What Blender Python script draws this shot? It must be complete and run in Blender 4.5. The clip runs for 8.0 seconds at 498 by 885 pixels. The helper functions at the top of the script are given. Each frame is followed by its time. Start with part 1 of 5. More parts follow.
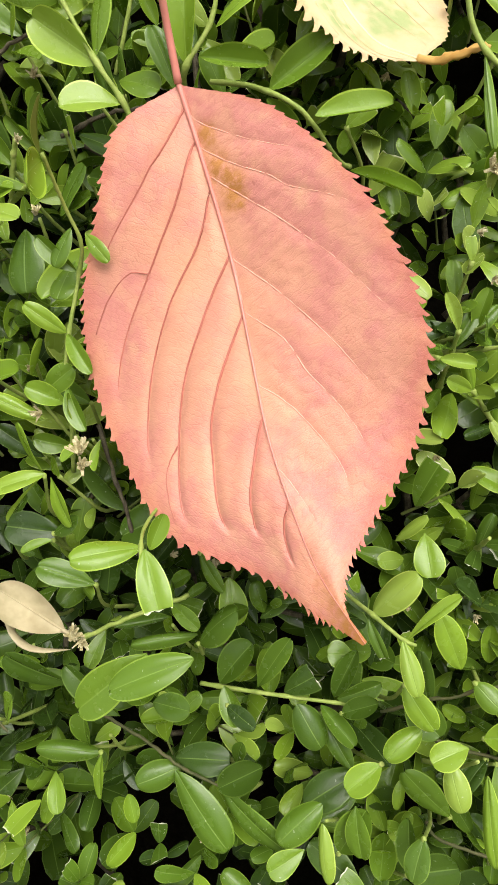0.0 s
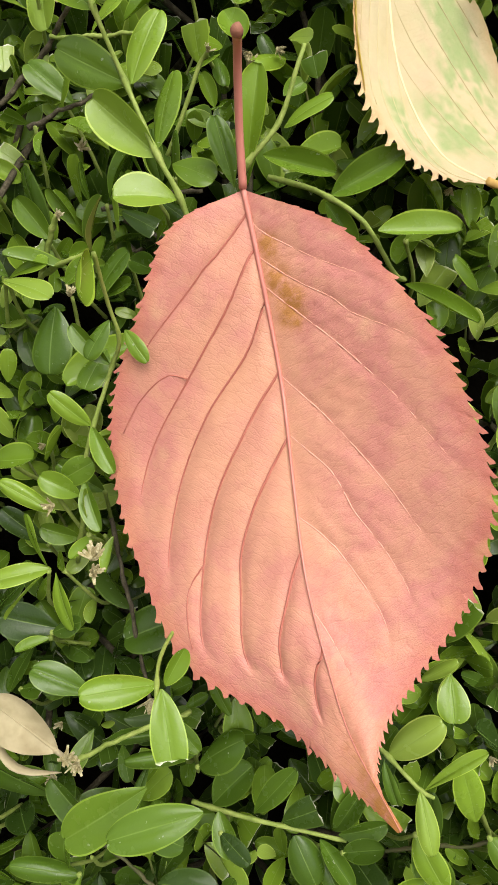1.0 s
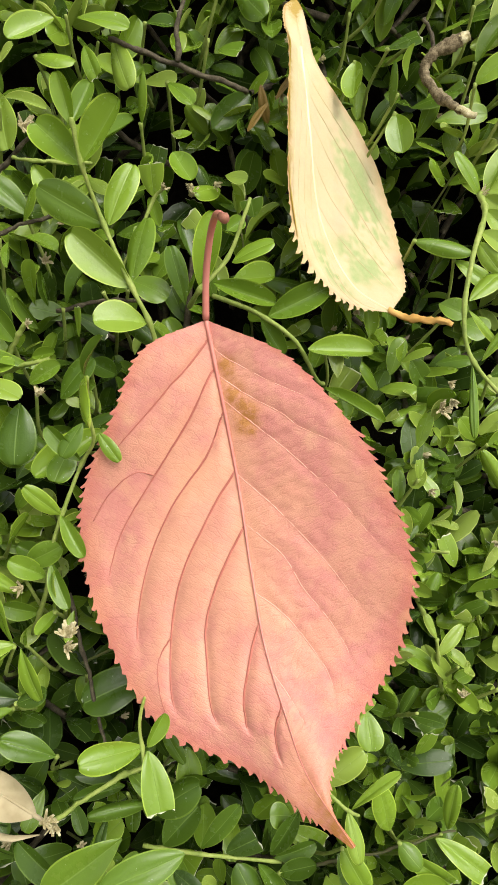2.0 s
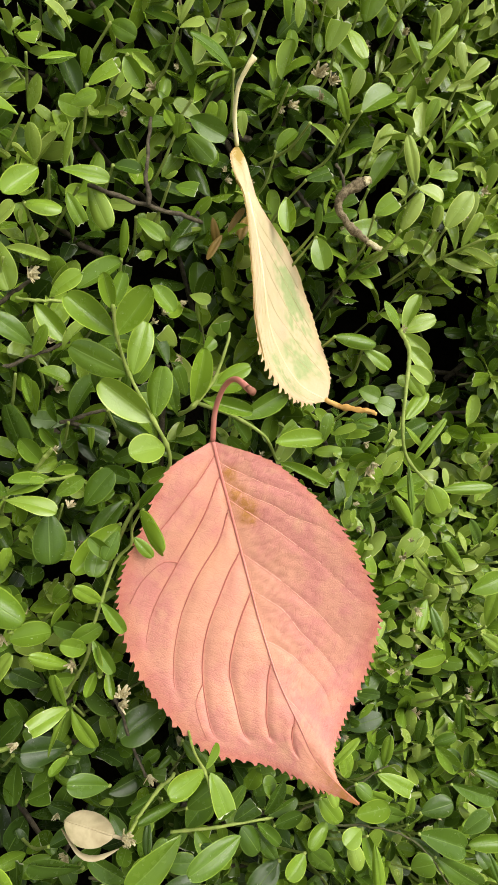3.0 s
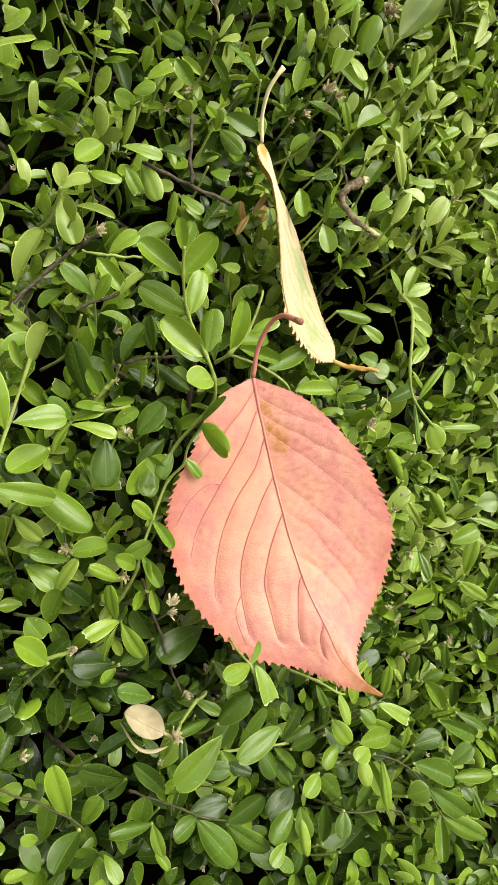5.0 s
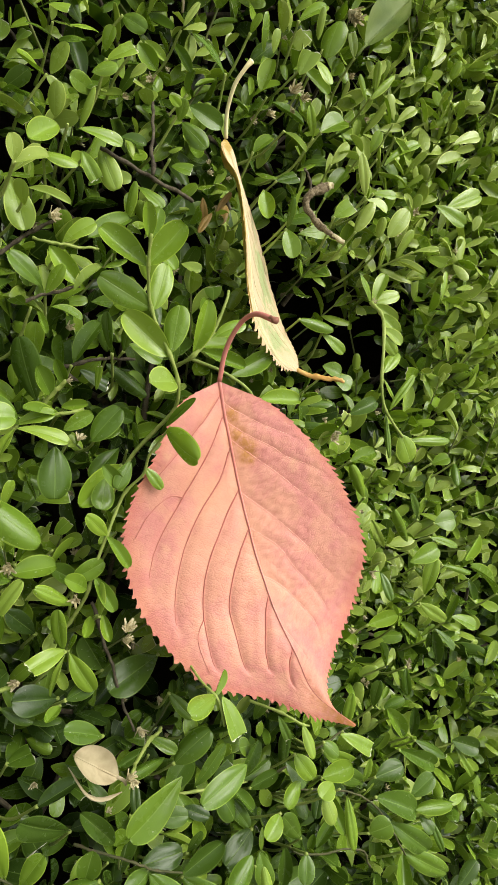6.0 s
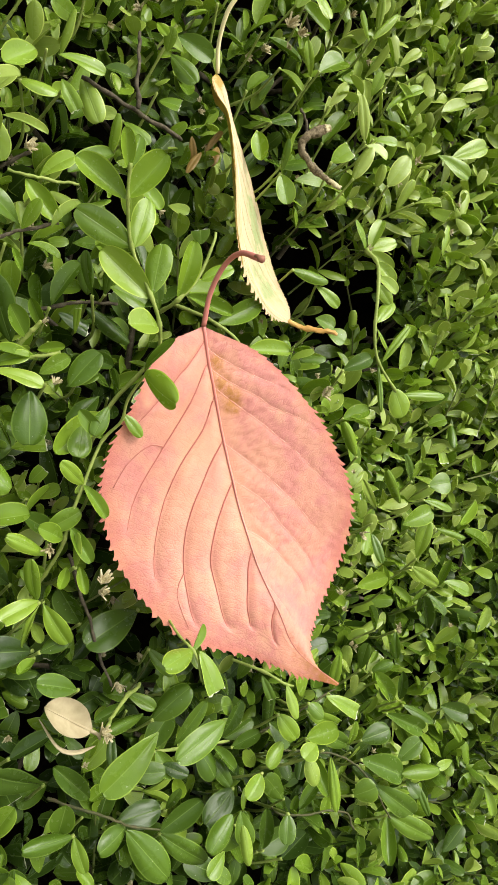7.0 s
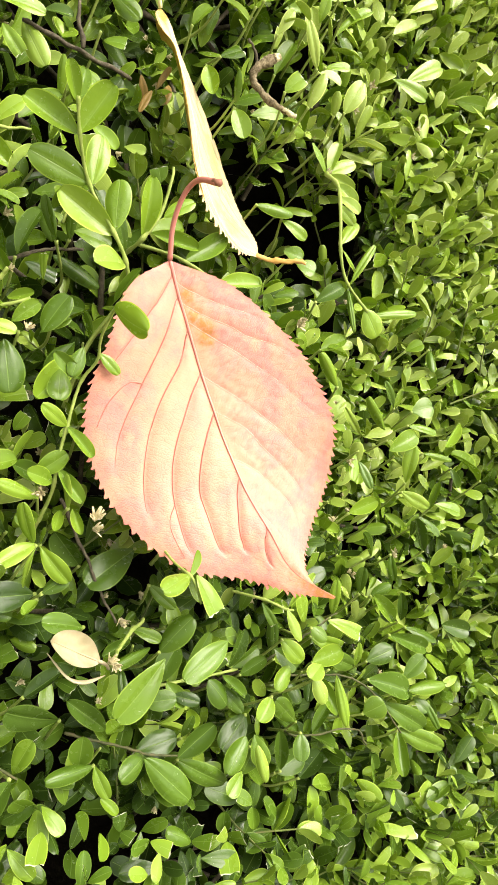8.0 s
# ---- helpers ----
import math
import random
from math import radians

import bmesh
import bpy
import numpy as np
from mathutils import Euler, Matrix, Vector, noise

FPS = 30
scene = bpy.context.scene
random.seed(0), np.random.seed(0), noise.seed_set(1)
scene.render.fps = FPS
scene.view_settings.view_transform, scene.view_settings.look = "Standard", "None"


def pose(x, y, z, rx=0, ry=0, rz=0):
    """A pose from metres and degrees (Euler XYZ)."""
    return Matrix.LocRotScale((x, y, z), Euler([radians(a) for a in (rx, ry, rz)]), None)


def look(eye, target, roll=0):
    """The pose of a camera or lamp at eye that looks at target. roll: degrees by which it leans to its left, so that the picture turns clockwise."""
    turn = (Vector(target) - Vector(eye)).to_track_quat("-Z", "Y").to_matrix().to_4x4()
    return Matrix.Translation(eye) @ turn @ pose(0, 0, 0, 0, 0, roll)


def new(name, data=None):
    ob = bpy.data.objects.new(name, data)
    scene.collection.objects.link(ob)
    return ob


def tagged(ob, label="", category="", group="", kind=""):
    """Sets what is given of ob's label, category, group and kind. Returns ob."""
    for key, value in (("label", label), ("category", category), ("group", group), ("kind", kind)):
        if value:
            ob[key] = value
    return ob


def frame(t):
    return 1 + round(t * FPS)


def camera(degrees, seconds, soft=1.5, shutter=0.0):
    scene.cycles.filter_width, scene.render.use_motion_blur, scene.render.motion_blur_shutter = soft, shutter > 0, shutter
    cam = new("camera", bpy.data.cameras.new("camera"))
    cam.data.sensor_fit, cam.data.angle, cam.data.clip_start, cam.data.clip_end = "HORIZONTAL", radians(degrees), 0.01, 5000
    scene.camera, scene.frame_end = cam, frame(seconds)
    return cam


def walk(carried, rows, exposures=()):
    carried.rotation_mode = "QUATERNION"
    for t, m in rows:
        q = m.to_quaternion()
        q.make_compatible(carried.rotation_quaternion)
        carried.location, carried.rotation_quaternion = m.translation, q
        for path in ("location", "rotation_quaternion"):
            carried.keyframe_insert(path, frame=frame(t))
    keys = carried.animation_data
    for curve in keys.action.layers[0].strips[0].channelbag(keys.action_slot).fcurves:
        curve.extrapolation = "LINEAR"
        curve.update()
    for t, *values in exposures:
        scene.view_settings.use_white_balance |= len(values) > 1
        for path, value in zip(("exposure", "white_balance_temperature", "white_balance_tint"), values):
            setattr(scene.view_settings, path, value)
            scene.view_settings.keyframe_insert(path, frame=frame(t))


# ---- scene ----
cam = camera(40.5, 8.0, soft=1.0)
PATH = [
    (0, (0.016, 0.007, 0.807), (-0.201, 1.841, 0.04), -3.1),
    (0.5, (0.007, 0.02, 0.817), (-0.193, 1.862, 0.067), 0.8),
    (1, (0.002, 0.022, 0.823), (-0.139, 1.884, 0.108), 3.2),
    (1.2, (0.005, 0.023, 0.823), (-0.137, 1.884, 0.103), 3.3),
    (2.3, (-0.041, -0.004, 0.849), (0.449, 1.845, 0.265), 9.1),
    (2.5, (-0.053, -0.007, 0.849), (0.532, 1.811, 0.254), 10.2),
    (3, (-0.083, -0.009, 0.894), (0.747, 1.657, 0.161), 8.3),
    (3.5, (-0.134, -0.01, 0.941), (0.835, 1.529, 0.11), 6.5),
    (4, (-0.139, -0.031, 0.907), (0.851, 1.522, 0.126), 8.8),
    (4.2, (-0.142, -0.026, 0.894), (0.918, 1.465, 0.086), 11.3),
    (5.3, (-0.126, -0.034, 0.854), (0.901, 1.617, 0.388), 10.3),
    (5.5, (-0.127, -0.026, 0.851), (0.93, 1.604, 0.375), 10.9),
    (6, (-0.13, -0.014, 0.849), (1.08, 1.523, 0.434), 12.3),
    (6.5, (-0.126, -0.001, 0.866), (1.094, 1.527, 0.445), 13.3),
    (7, (-0.12, -0.013, 0.841), (1.085, 1.507, 0.354), 13.3),
    (7.5, (-0.129, -0.029, 0.809), (1.046, 1.478, 0.218), 6.4),
    (8, (-0.119, -0.022, 0.83), (1.099, 1.461, 0.268), 8.1),
]
EXPOSURES = [(0, 1.27, 6500, 10), (1, 1.0, 6500, 10), (2.5, 1.2, 6500, 10), (3.0, 1.11, 6500, 10), (3.5, 1.6, 6700, 10), (4.0, 1.95, 7100, 10),
             (5.5, 1.13, 6500, 10), (6.5, 1.18, 6500, 10), (7.0, 1.32, 6500, 10), (7.5, 1.34, 6550, 10), (8, 1.97, 6900, 10)]
walk(cam, [(t, look(eye, target, roll)) for t, eye, target, roll in PATH], EXPOSURES)

# ---- light and sky: a bright overcast day ----
world = bpy.data.worlds.new("overcast_sky")
scene.world = world
world.use_nodes = True
wt = world.node_tree
sky = wt.nodes.new("ShaderNodeTexSky")
sky.sky_type, sky.sun_disc = "NISHITA", False
sky.sun_elevation, sky.sun_rotation = radians(52), radians(150)
sky.air_density, sky.dust_density, sky.ozone_density = 1.0, 4.0, 1.0
grey = wt.nodes.new("ShaderNodeHueSaturation")
grey.inputs["Saturation"].default_value = 0.2
wt.links.new(sky.outputs["Color"], grey.inputs["Color"])
wt.links.new(grey.outputs["Color"], wt.nodes["Background"].inputs["Color"])
wt.nodes["Background"].inputs["Strength"].default_value = 0.12

sun_data = bpy.data.lights.new("sun", "SUN")
sun_data.energy, sun_data.angle, sun_data.color = 1.5, radians(50), (1.0, 0.95, 0.86)
sun = new("sun", sun_data)
sun.matrix_world = look((0.5, -1.5, 3.2), (0, 0.16, 0.79))

# ---- the hedge's own frame: u along it, v up its leaning face, n out of it; in millimetres ----
LEAN_BACK = radians(19)
HEDGE = Matrix(((1, 0, 0, 0), (0, math.sin(LEAN_BACK), -math.cos(LEAN_BACK), 0.16),
                (0, math.cos(LEAN_BACK), math.sin(LEAN_BACK), 0.79), (0, 0, 0, 1)))
MM = 0.001


def at(p):
    """A place in the hedge's frame, in millimetres, as a place in the world."""
    return HEDGE @ (Vector(p) * MM)


# ---- materials ----
def material(name):
    m = bpy.data.materials.new(name)
    m.use_nodes = True
    return m, m.node_tree, m.node_tree.nodes["Principled BSDF"]


def link(nt, a, b):
    nt.links.new(a, b)


def ramp(nt, fac, stops):
    r = nt.nodes.new("ShaderNodeValToRGB")
    e = r.color_ramp.elements
    while len(e) < len(stops):
        e.new(0.5)
    for el, (p, c) in zip(e, stops):
        el.position, el.color = p, (*c, 1)
    link(nt, fac, r.inputs["Fac"])
    return r.outputs["Color"]


def noise_tex(nt, scale, detail=4.0, rough=0.55, vec=None):
    n = nt.nodes.new("ShaderNodeTexNoise")
    n.inputs["Scale"].default_value, n.inputs["Detail"].default_value, n.inputs["Roughness"].default_value = scale, detail, rough
    if vec is None:
        vec = nt.nodes.new("ShaderNodeTexCoord").outputs["Object"]
    link(nt, vec, n.inputs["Vector"])
    return n.outputs["Fac"]


def mix(nt, fac, a, b, mode="MIX"):
    m = nt.nodes.new("ShaderNodeMix")
    m.data_type, m.blend_type = "RGBA", mode
    for sock, val in ((m.inputs["Factor"], fac), (m.inputs["A"], a), (m.inputs["B"], b)):
        if isinstance(val, (int, float)):
            sock.default_value = val
        elif isinstance(val, tuple):
            sock.default_value = (*val, 1)
        else:
            link(nt, val, sock)
    return m.outputs["Result"]


def maths(nt, op, a, b=0.0, c=0.0):
    m = nt.nodes.new("ShaderNodeMath")
    m.operation = op
    for sock, val in zip(m.inputs, (a, b, c)):
        if isinstance(val, (int, float)):
            sock.default_value = val
        else:
            link(nt, val, sock)
    return m.outputs["Value"]


def attribute(nt, name):
    a = nt.nodes.new("ShaderNodeAttribute")
    a.attribute_name = name
    return a


def bumped(nt, bsdf, height, strength, distance):
    b = nt.nodes.new("ShaderNodeBump")
    b.inputs["Strength"].default_value, b.inputs["Distance"].default_value = strength, distance
    link(nt, height, b.inputs["Height"])
    link(nt, b.outputs["Normal"], bsdf.inputs["Normal"])
    return b.outputs["Normal"]


def with_translucency(nt, bsdf, colour, share):
    """Thin tissue: a share of the light passes through."""
    tr = nt.nodes.new("ShaderNodeBsdfTranslucent")
    link(nt, colour, tr.inputs["Color"])
    mx = nt.nodes.new("ShaderNodeMixShader")
    mx.inputs["Fac"].default_value = share
    link(nt, bsdf.outputs["BSDF"], mx.inputs[1])
    link(nt, tr.outputs["BSDF"], mx.inputs[2])
    link(nt, mx.outputs["Shader"], nt.nodes["Material Output"].inputs["Surface"])


def boxwood(name, single):
    """Waxy boxwood leaf: deep to fresh green leaf by leaf, pale midrib, dry cream at cut rims."""
    m, nt, bsdf = material(name)
    if single:
        rnd = nt.nodes.new("ShaderNodeObjectInfo").outputs["Random"]
    else:
        rnd = nt.nodes.new("ShaderNodeNewGeometry").outputs["Random Per Island"]
    # this tone holds leaf age along with shade set by depth and place
    leaf_tone = attribute(nt, "leaf_tone").outputs["Fac"]
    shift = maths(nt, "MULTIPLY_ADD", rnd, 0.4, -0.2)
    tone = maths(nt, "ADD", leaf_tone, shift)
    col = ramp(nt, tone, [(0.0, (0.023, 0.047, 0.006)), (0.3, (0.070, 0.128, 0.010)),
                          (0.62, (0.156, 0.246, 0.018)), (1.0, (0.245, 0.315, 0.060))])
    pos = nt.nodes.new("ShaderNodeNewGeometry").outputs["Position"]
    blotch = noise_tex(nt, 260.0, 3.0, 0.6, pos)
    col = mix(nt, maths(nt, "MULTIPLY", blotch, 0.55), col, mix(nt, 1.0, col, (0.72, 0.80, 0.62), "MULTIPLY"))
    fine = noise_tex(nt, 2600.0, 2.0, 0.6, pos)
    col = mix(nt, maths(nt, "MULTIPLY", fine, 0.08), col, (0.16, 0.26, 0.06))
    sep = nt.nodes.new("ShaderNodeSeparateXYZ")
    link(nt, attribute(nt, "blade").outputs["Vector"], sep.inputs["Vector"])
    off = maths(nt, "ABSOLUTE", sep.outputs["Y"])
    rib = maths(nt, "SUBTRACT", 1.0, maths(nt, "SMOOTH_MIN", maths(nt, "MULTIPLY", off, 18.0), 1.0, 0.2))
    col = mix(nt, maths(nt, "MULTIPLY", rib, 0.32), col, (0.26, 0.38, 0.09))
    rim = maths(nt, "GREATER_THAN", off, 0.92)
    col = mix(nt, maths(nt, "MULTIPLY", rim, maths(nt, "MULTIPLY_ADD", blotch, 1.3, -0.05)), col, mix(nt, 1.0, col, (2.4, 2.0, 3.0), "MULTIPLY"))
    dry = attribute(nt, "dry").outputs["Fac"]
    col = mix(nt, dry, col, (0.70, 0.68, 0.52))
    speck = maths(nt, "GREATER_THAN", noise_tex(nt, 900.0, 2.0, 0.5, pos), 0.735)
    col = mix(nt, maths(nt, "MULTIPLY", speck, 0.35), col, (0.42, 0.45, 0.34))
    link(nt, col, bsdf.inputs["Base Color"])
    link(nt, maths(nt, "MULTIPLY_ADD", blotch, 0.24, 0.13), bsdf.inputs["Roughness"])
    link(nt, maths(nt, "MULTIPLY_ADD", leaf_tone, 0.12, 0.24), bsdf.inputs["Specular IOR Level"])
    wrinkle = maths(nt, "ADD", maths(nt, "MULTIPLY", fine, 0.2), maths(nt, "MULTIPLY", blotch, 1.2))
    bumped(nt, bsdf, maths(nt, "SUBTRACT", wrinkle, maths(nt, "MULTIPLY", rib, 0.5)), 0.5, 0.00025)
    with_translucency(nt, bsdf, mix(nt, 1.0, col, (1.5, 1.6, 0.7), "MULTIPLY"), 0.12)
    return m


BOX_SINGLE, BOX_JOINED = boxwood("boxwood_leaf", True), boxwood("boxwood_foliage", False)


def woody(name, stops, scale=420.0, rough=0.8, bump=0.0004, gloss=0.3):
    m, nt, bsdf = material(name)
    pos = nt.nodes.new("ShaderNodeNewGeometry").outputs["Position"]
    f1, f2 = noise_tex(nt, scale, 5.0, 0.65, pos), noise_tex(nt, scale * 6, 3.0, 0.6, pos)
    f = maths(nt, "MULTIPLY_ADD", f2, 0.35, maths(nt, "MULTIPLY", f1, 0.75))
    link(nt, ramp(nt, f, stops), bsdf.inputs["Base Color"])
    bsdf.inputs["Roughness"].default_value = rough
    bsdf.inputs["Specular IOR Level"].default_value = gloss
    bumped(nt, bsdf, f, 0.6, bump)
    return m


OLD_STEM = woody("old_stem", [(0.3, (0.022, 0.026, 0.008)), (0.55, (0.055, 0.06, 0.018)), (0.75, (0.085, 0.06, 0.03))], 300.0, 0.75, 0.0003)
LIVE_STEM = woody("live_stem", [(0.3, (0.045, 0.058, 0.014)), (0.55, (0.11, 0.14, 0.03)), (0.75, (0.14, 0.12, 0.05))], 300.0, 0.7, 0.0003)
GREEN_STEM = woody("young_stem", [(0.25, (0.09, 0.12, 0.025)), (0.5, (0.19, 0.25, 0.045)), (0.7, (0.27, 0.32, 0.08)), (0.85, (0.24, 0.15, 0.07))], 260.0, 0.62, 0.0005)
BARK = woody("bark", [(0.25, (0.014, 0.011, 0.007)), (0.5, (0.048, 0.038, 0.022)), (0.68, (0.10, 0.085, 0.05)), (0.8, (0.20, 0.17, 0.11))], 500.0, 0.85, 0.0009)
STUB = woody("cut_branch_bark", [(0.3, (0.02, 0.015, 0.008)), (0.48, (0.085, 0.062, 0.03)), (0.68, (0.26, 0.21, 0.12))], 600.0, 0.85, 0.001)
BUD = woody("dry_bud", [(0.25, (0.09, 0.065, 0.022)), (0.5, (0.32, 0.275, 0.13)), (0.75, (0.60, 0.56, 0.37))], 700.0)
# near-black colour stands in for the shade deep in the hedge
INNER_SHADE = woody("inner_shade", [(0.3, (0.0012, 0.0013, 0.0008)), (0.7, (0.007, 0.006, 0.004))], 90.0, 0.95, 0.004, 0.0)
GROUND = woody("soil", [(0.25, (0.06, 0.05, 0.035)), (0.6, (0.15, 0.13, 0.095)), (0.8, (0.24, 0.22, 0.17))], 9.0, 0.95, 0.01)


def pigment(name, base, rough, share, relief, peach=None, spot=None, netted=0.0):
    """A fallen leaf: pigments lie in soft blotches kept in the mesh's own attributes."""
    m, nt, bsdf = material(name)
    pos = nt.nodes.new("ShaderNodeTexCoord").outputs["Object"]
    n1, n2, n3 = noise_tex(nt, 95.0, 4.0, 0.6, pos), noise_tex(nt, 520.0, 4.0, 0.65, pos), noise_tex(nt, 2400.0, 3.0, 0.6, pos)
    col = ramp(nt, n1, base)
    if peach:
        a = attribute(nt, "peach").outputs["Fac"]
        f = maths(nt, "MULTIPLY", a, maths(nt, "MULTIPLY_ADD", n2, 0.7, 0.55))
        col = mix(nt, f, col, peach)
    if spot:
        a = attribute(nt, "spot").outputs["Fac"]
        f = maths(nt, "MULTIPLY", a, maths(nt, "MULTIPLY_ADD", n2, 6.0, -1.7))
        n = nt.nodes.new("ShaderNodeClamp")
        link(nt, f, n.inputs["Value"])
        col = mix(nt, n.outputs["Result"], col, spot)
    edge = attribute(nt, "edge").outputs["Fac"]
    col = mix(nt, maths(nt, "MULTIPLY", edge, maths(nt, "MULTIPLY_ADD", n2, 0.8, 0.1)), col, mix(nt, 1.0, col, (0.93, 0.66, 0.5), "MULTIPLY"))
    col = mix(nt, maths(nt, "MULTIPLY", n3, 0.3), col, mix(nt, 1.0, col, (0.78, 0.72, 0.7), "MULTIPLY"))
    cells = nt.nodes.new("ShaderNodeTexVoronoi")
    cells.feature, cells.inputs["Scale"].default_value = "DISTANCE_TO_EDGE", 2500.0
    warp = nt.nodes.new("ShaderNodeMapping")
    warp.inputs["Scale"].default_value = (0.8, 1.3, 1.0)
    link(nt, pos, warp.inputs["Vector"])
    link(nt, warp.outputs["Vector"], cells.inputs["Vector"])
    net = maths(nt, "MINIMUM", maths(nt, "MULTIPLY", cells.outputs["Distance"], 6.0), 1.0)
    # cross veins run like rungs from one side vein to the next
    place = nt.nodes.new("ShaderNodeCombineXYZ")
    wander = maths(nt, "MULTIPLY_ADD", n2, 0.9, -0.45)
    link(nt, maths(nt, "MULTIPLY_ADD", attribute(nt, "rung").outputs["Fac"], 0.95, wander), place.inputs["X"])
    link(nt, maths(nt, "MULTIPLY", attribute(nt, "cross").outputs["Fac"], 0.26), place.inputs["Y"])
    rungs = nt.nodes.new("ShaderNodeTexVoronoi")
    rungs.voronoi_dimensions, rungs.feature = "2D", "DISTANCE_TO_EDGE"
    rungs.inputs["Scale"].default_value, rungs.inputs["Randomness"].default_value = 1.0, 0.8
    link(nt, place.outputs["Vector"], rungs.inputs["Vector"])
    ladder = maths(nt, "SUBTRACT", 1.0, maths(nt, "MINIMUM", maths(nt, "MULTIPLY", rungs.outputs["Distance"], 9.0), 1.0))
    if netted:
        mesh_lines = maths(nt, "MULTIPLY", maths(nt, "SUBTRACT", 1.0, net), 0.7)
        lines = maths(nt, "MULTIPLY", maths(nt, "MAXIMUM", mesh_lines, ladder), netted)
        col = mix(nt, lines, col, mix(nt, 1.0, col, (0.80, 0.62, 0.60), "MULTIPLY"))
    link(nt, col, bsdf.inputs["Base Color"])
    bsdf.inputs["Roughness"].default_value = rough
    bsdf.inputs["Specular IOR Level"].default_value = 0.35
    fine_relief = maths(nt, "ADD", maths(nt, "MULTIPLY", net, 0.16), maths(nt, "MULTIPLY", n3, 0.35))
    bumped(nt, bsdf, maths(nt, "ADD", fine_relief, maths(nt, "MULTIPLY", ladder, -0.32)), relief, 0.0002)
    with_translucency(nt, bsdf, col, share)
    return m


RED_BLADE = pigment("red_leaf_tissue", [(0.28, (0.555, 0.235, 0.168)), (0.42, (0.565, 0.265, 0.18)), (0.56, (0.515, 0.20, 0.167)), (0.75, (0.595, 0.315, 0.20))],
                    0.52, 0.10, 0.6, peach=(0.62, 0.315, 0.19), spot=(0.41, 0.18, 0.05), netted=0.3)
RED_RIB = pigment("red_leaf_rib", [(0.3, (0.46, 0.155, 0.12)), (0.7, (0.55, 0.215, 0.17))], 0.45, 0.0, 0.2)
STALK_END = pigment("stalk_end", [(0.3, (0.20, 0.075, 0.045)), (0.7, (0.34, 0.15, 0.09))], 0.7, 0.0, 0.4)
VEIN_DARK = pigment("red_leaf_vein", [(0.3, (0.34, 0.10, 0.07)), (0.7, (0.42, 0.14, 0.10))], 0.5, 0.0, 0.2)
VEIN_PALE = pigment("pale_leaf_vein", [(0.3, (0.62, 0.27, 0.20)), (0.7, (0.68, 0.33, 0.24))], 0.5, 0.0, 0.2)
YELLOW_BLADE = pigment("yellow_leaf_tissue", [(0.3, (0.57, 0.46, 0.26)), (0.5, (0.60, 0.50, 0.30)), (0.7, (0.59, 0.44, 0.28))],
                       0.6, 0.15, 0.8, peach=(0.28, 0.38, 0.14), spot=(0.38, 0.26, 0.05))
YELLOW_VEIN = pigment("yellow_leaf_vein", [(0.3, (0.58, 0.47, 0.23)), (0.7, (0.64, 0.54, 0.31))], 0.6, 0.05, 0.2)
YELLOW_RIB = pigment("yellow_leaf_rib", [(0.3, (0.80, 0.71, 0.36)), (0.7, (0.86, 0.79, 0.46))], 0.5, 0.05, 0.2)
OCHRE_EDGE = pigment("ochre_leaf_margin", [(0.3, (0.50, 0.38, 0.05)), (0.5, (0.62, 0.50, 0.09)), (0.7, (0.68, 0.57, 0.18))], 0.6, 0.42, 0.8, spot=(0.52, 0.30, 0.05))
ORANGE_TIP = pigment("withered_tip", [(0.3, (0.60, 0.31, 0.06)), (0.7, (0.74, 0.50, 0.17))], 0.6, 0.15, 0.5)
DRY_LEAF = pigment("dry_leaf_tissue", [(0.3, (0.29, 0.24, 0.13)), (0.5, (0.41, 0.35, 0.21)), (0.7, (0.25, 0.22, 0.11))], 0.65, 0.15, 0.25)


# ---- mesh helpers ----
def part(name, data, mat, parent=None, label=""):
    """Links a bmesh or a mesh as one object, under its thing or part."""
    if isinstance(data, bmesh.types.BMesh):
        me = bpy.data.meshes.new(name)
        data.to_mesh(me)
        data.free()
        me.polygons.foreach_set("use_smooth", [True] * len(me.polygons))
    else:
        me = data
    if mat and not me.materials:
        me.materials.append(mat)
    ob = new(name, me)
    ob.parent = parent
    if label:
        tagged(ob, label)
    return ob


def spline(points, n):
    """n places along a smooth curve through a few points."""
    p = [Vector(q) for q in points]
    p = [p[0] * 2 - p[1]] + p + [p[-1] * 2 - p[-2]]
    out = []
    for i in range(n):
        s = i / (n - 1) * (len(p) - 3)
        k = min(int(s), len(p) - 4)
        t = s - k
        a, b, c, d = p[k:k + 4]
        out.append(0.5 * (2 * b + (c - a) * t + (2 * a - 5 * b + 4 * c - d) * t * t + (3 * b - a - 3 * c + d) * t ** 3))
    return out


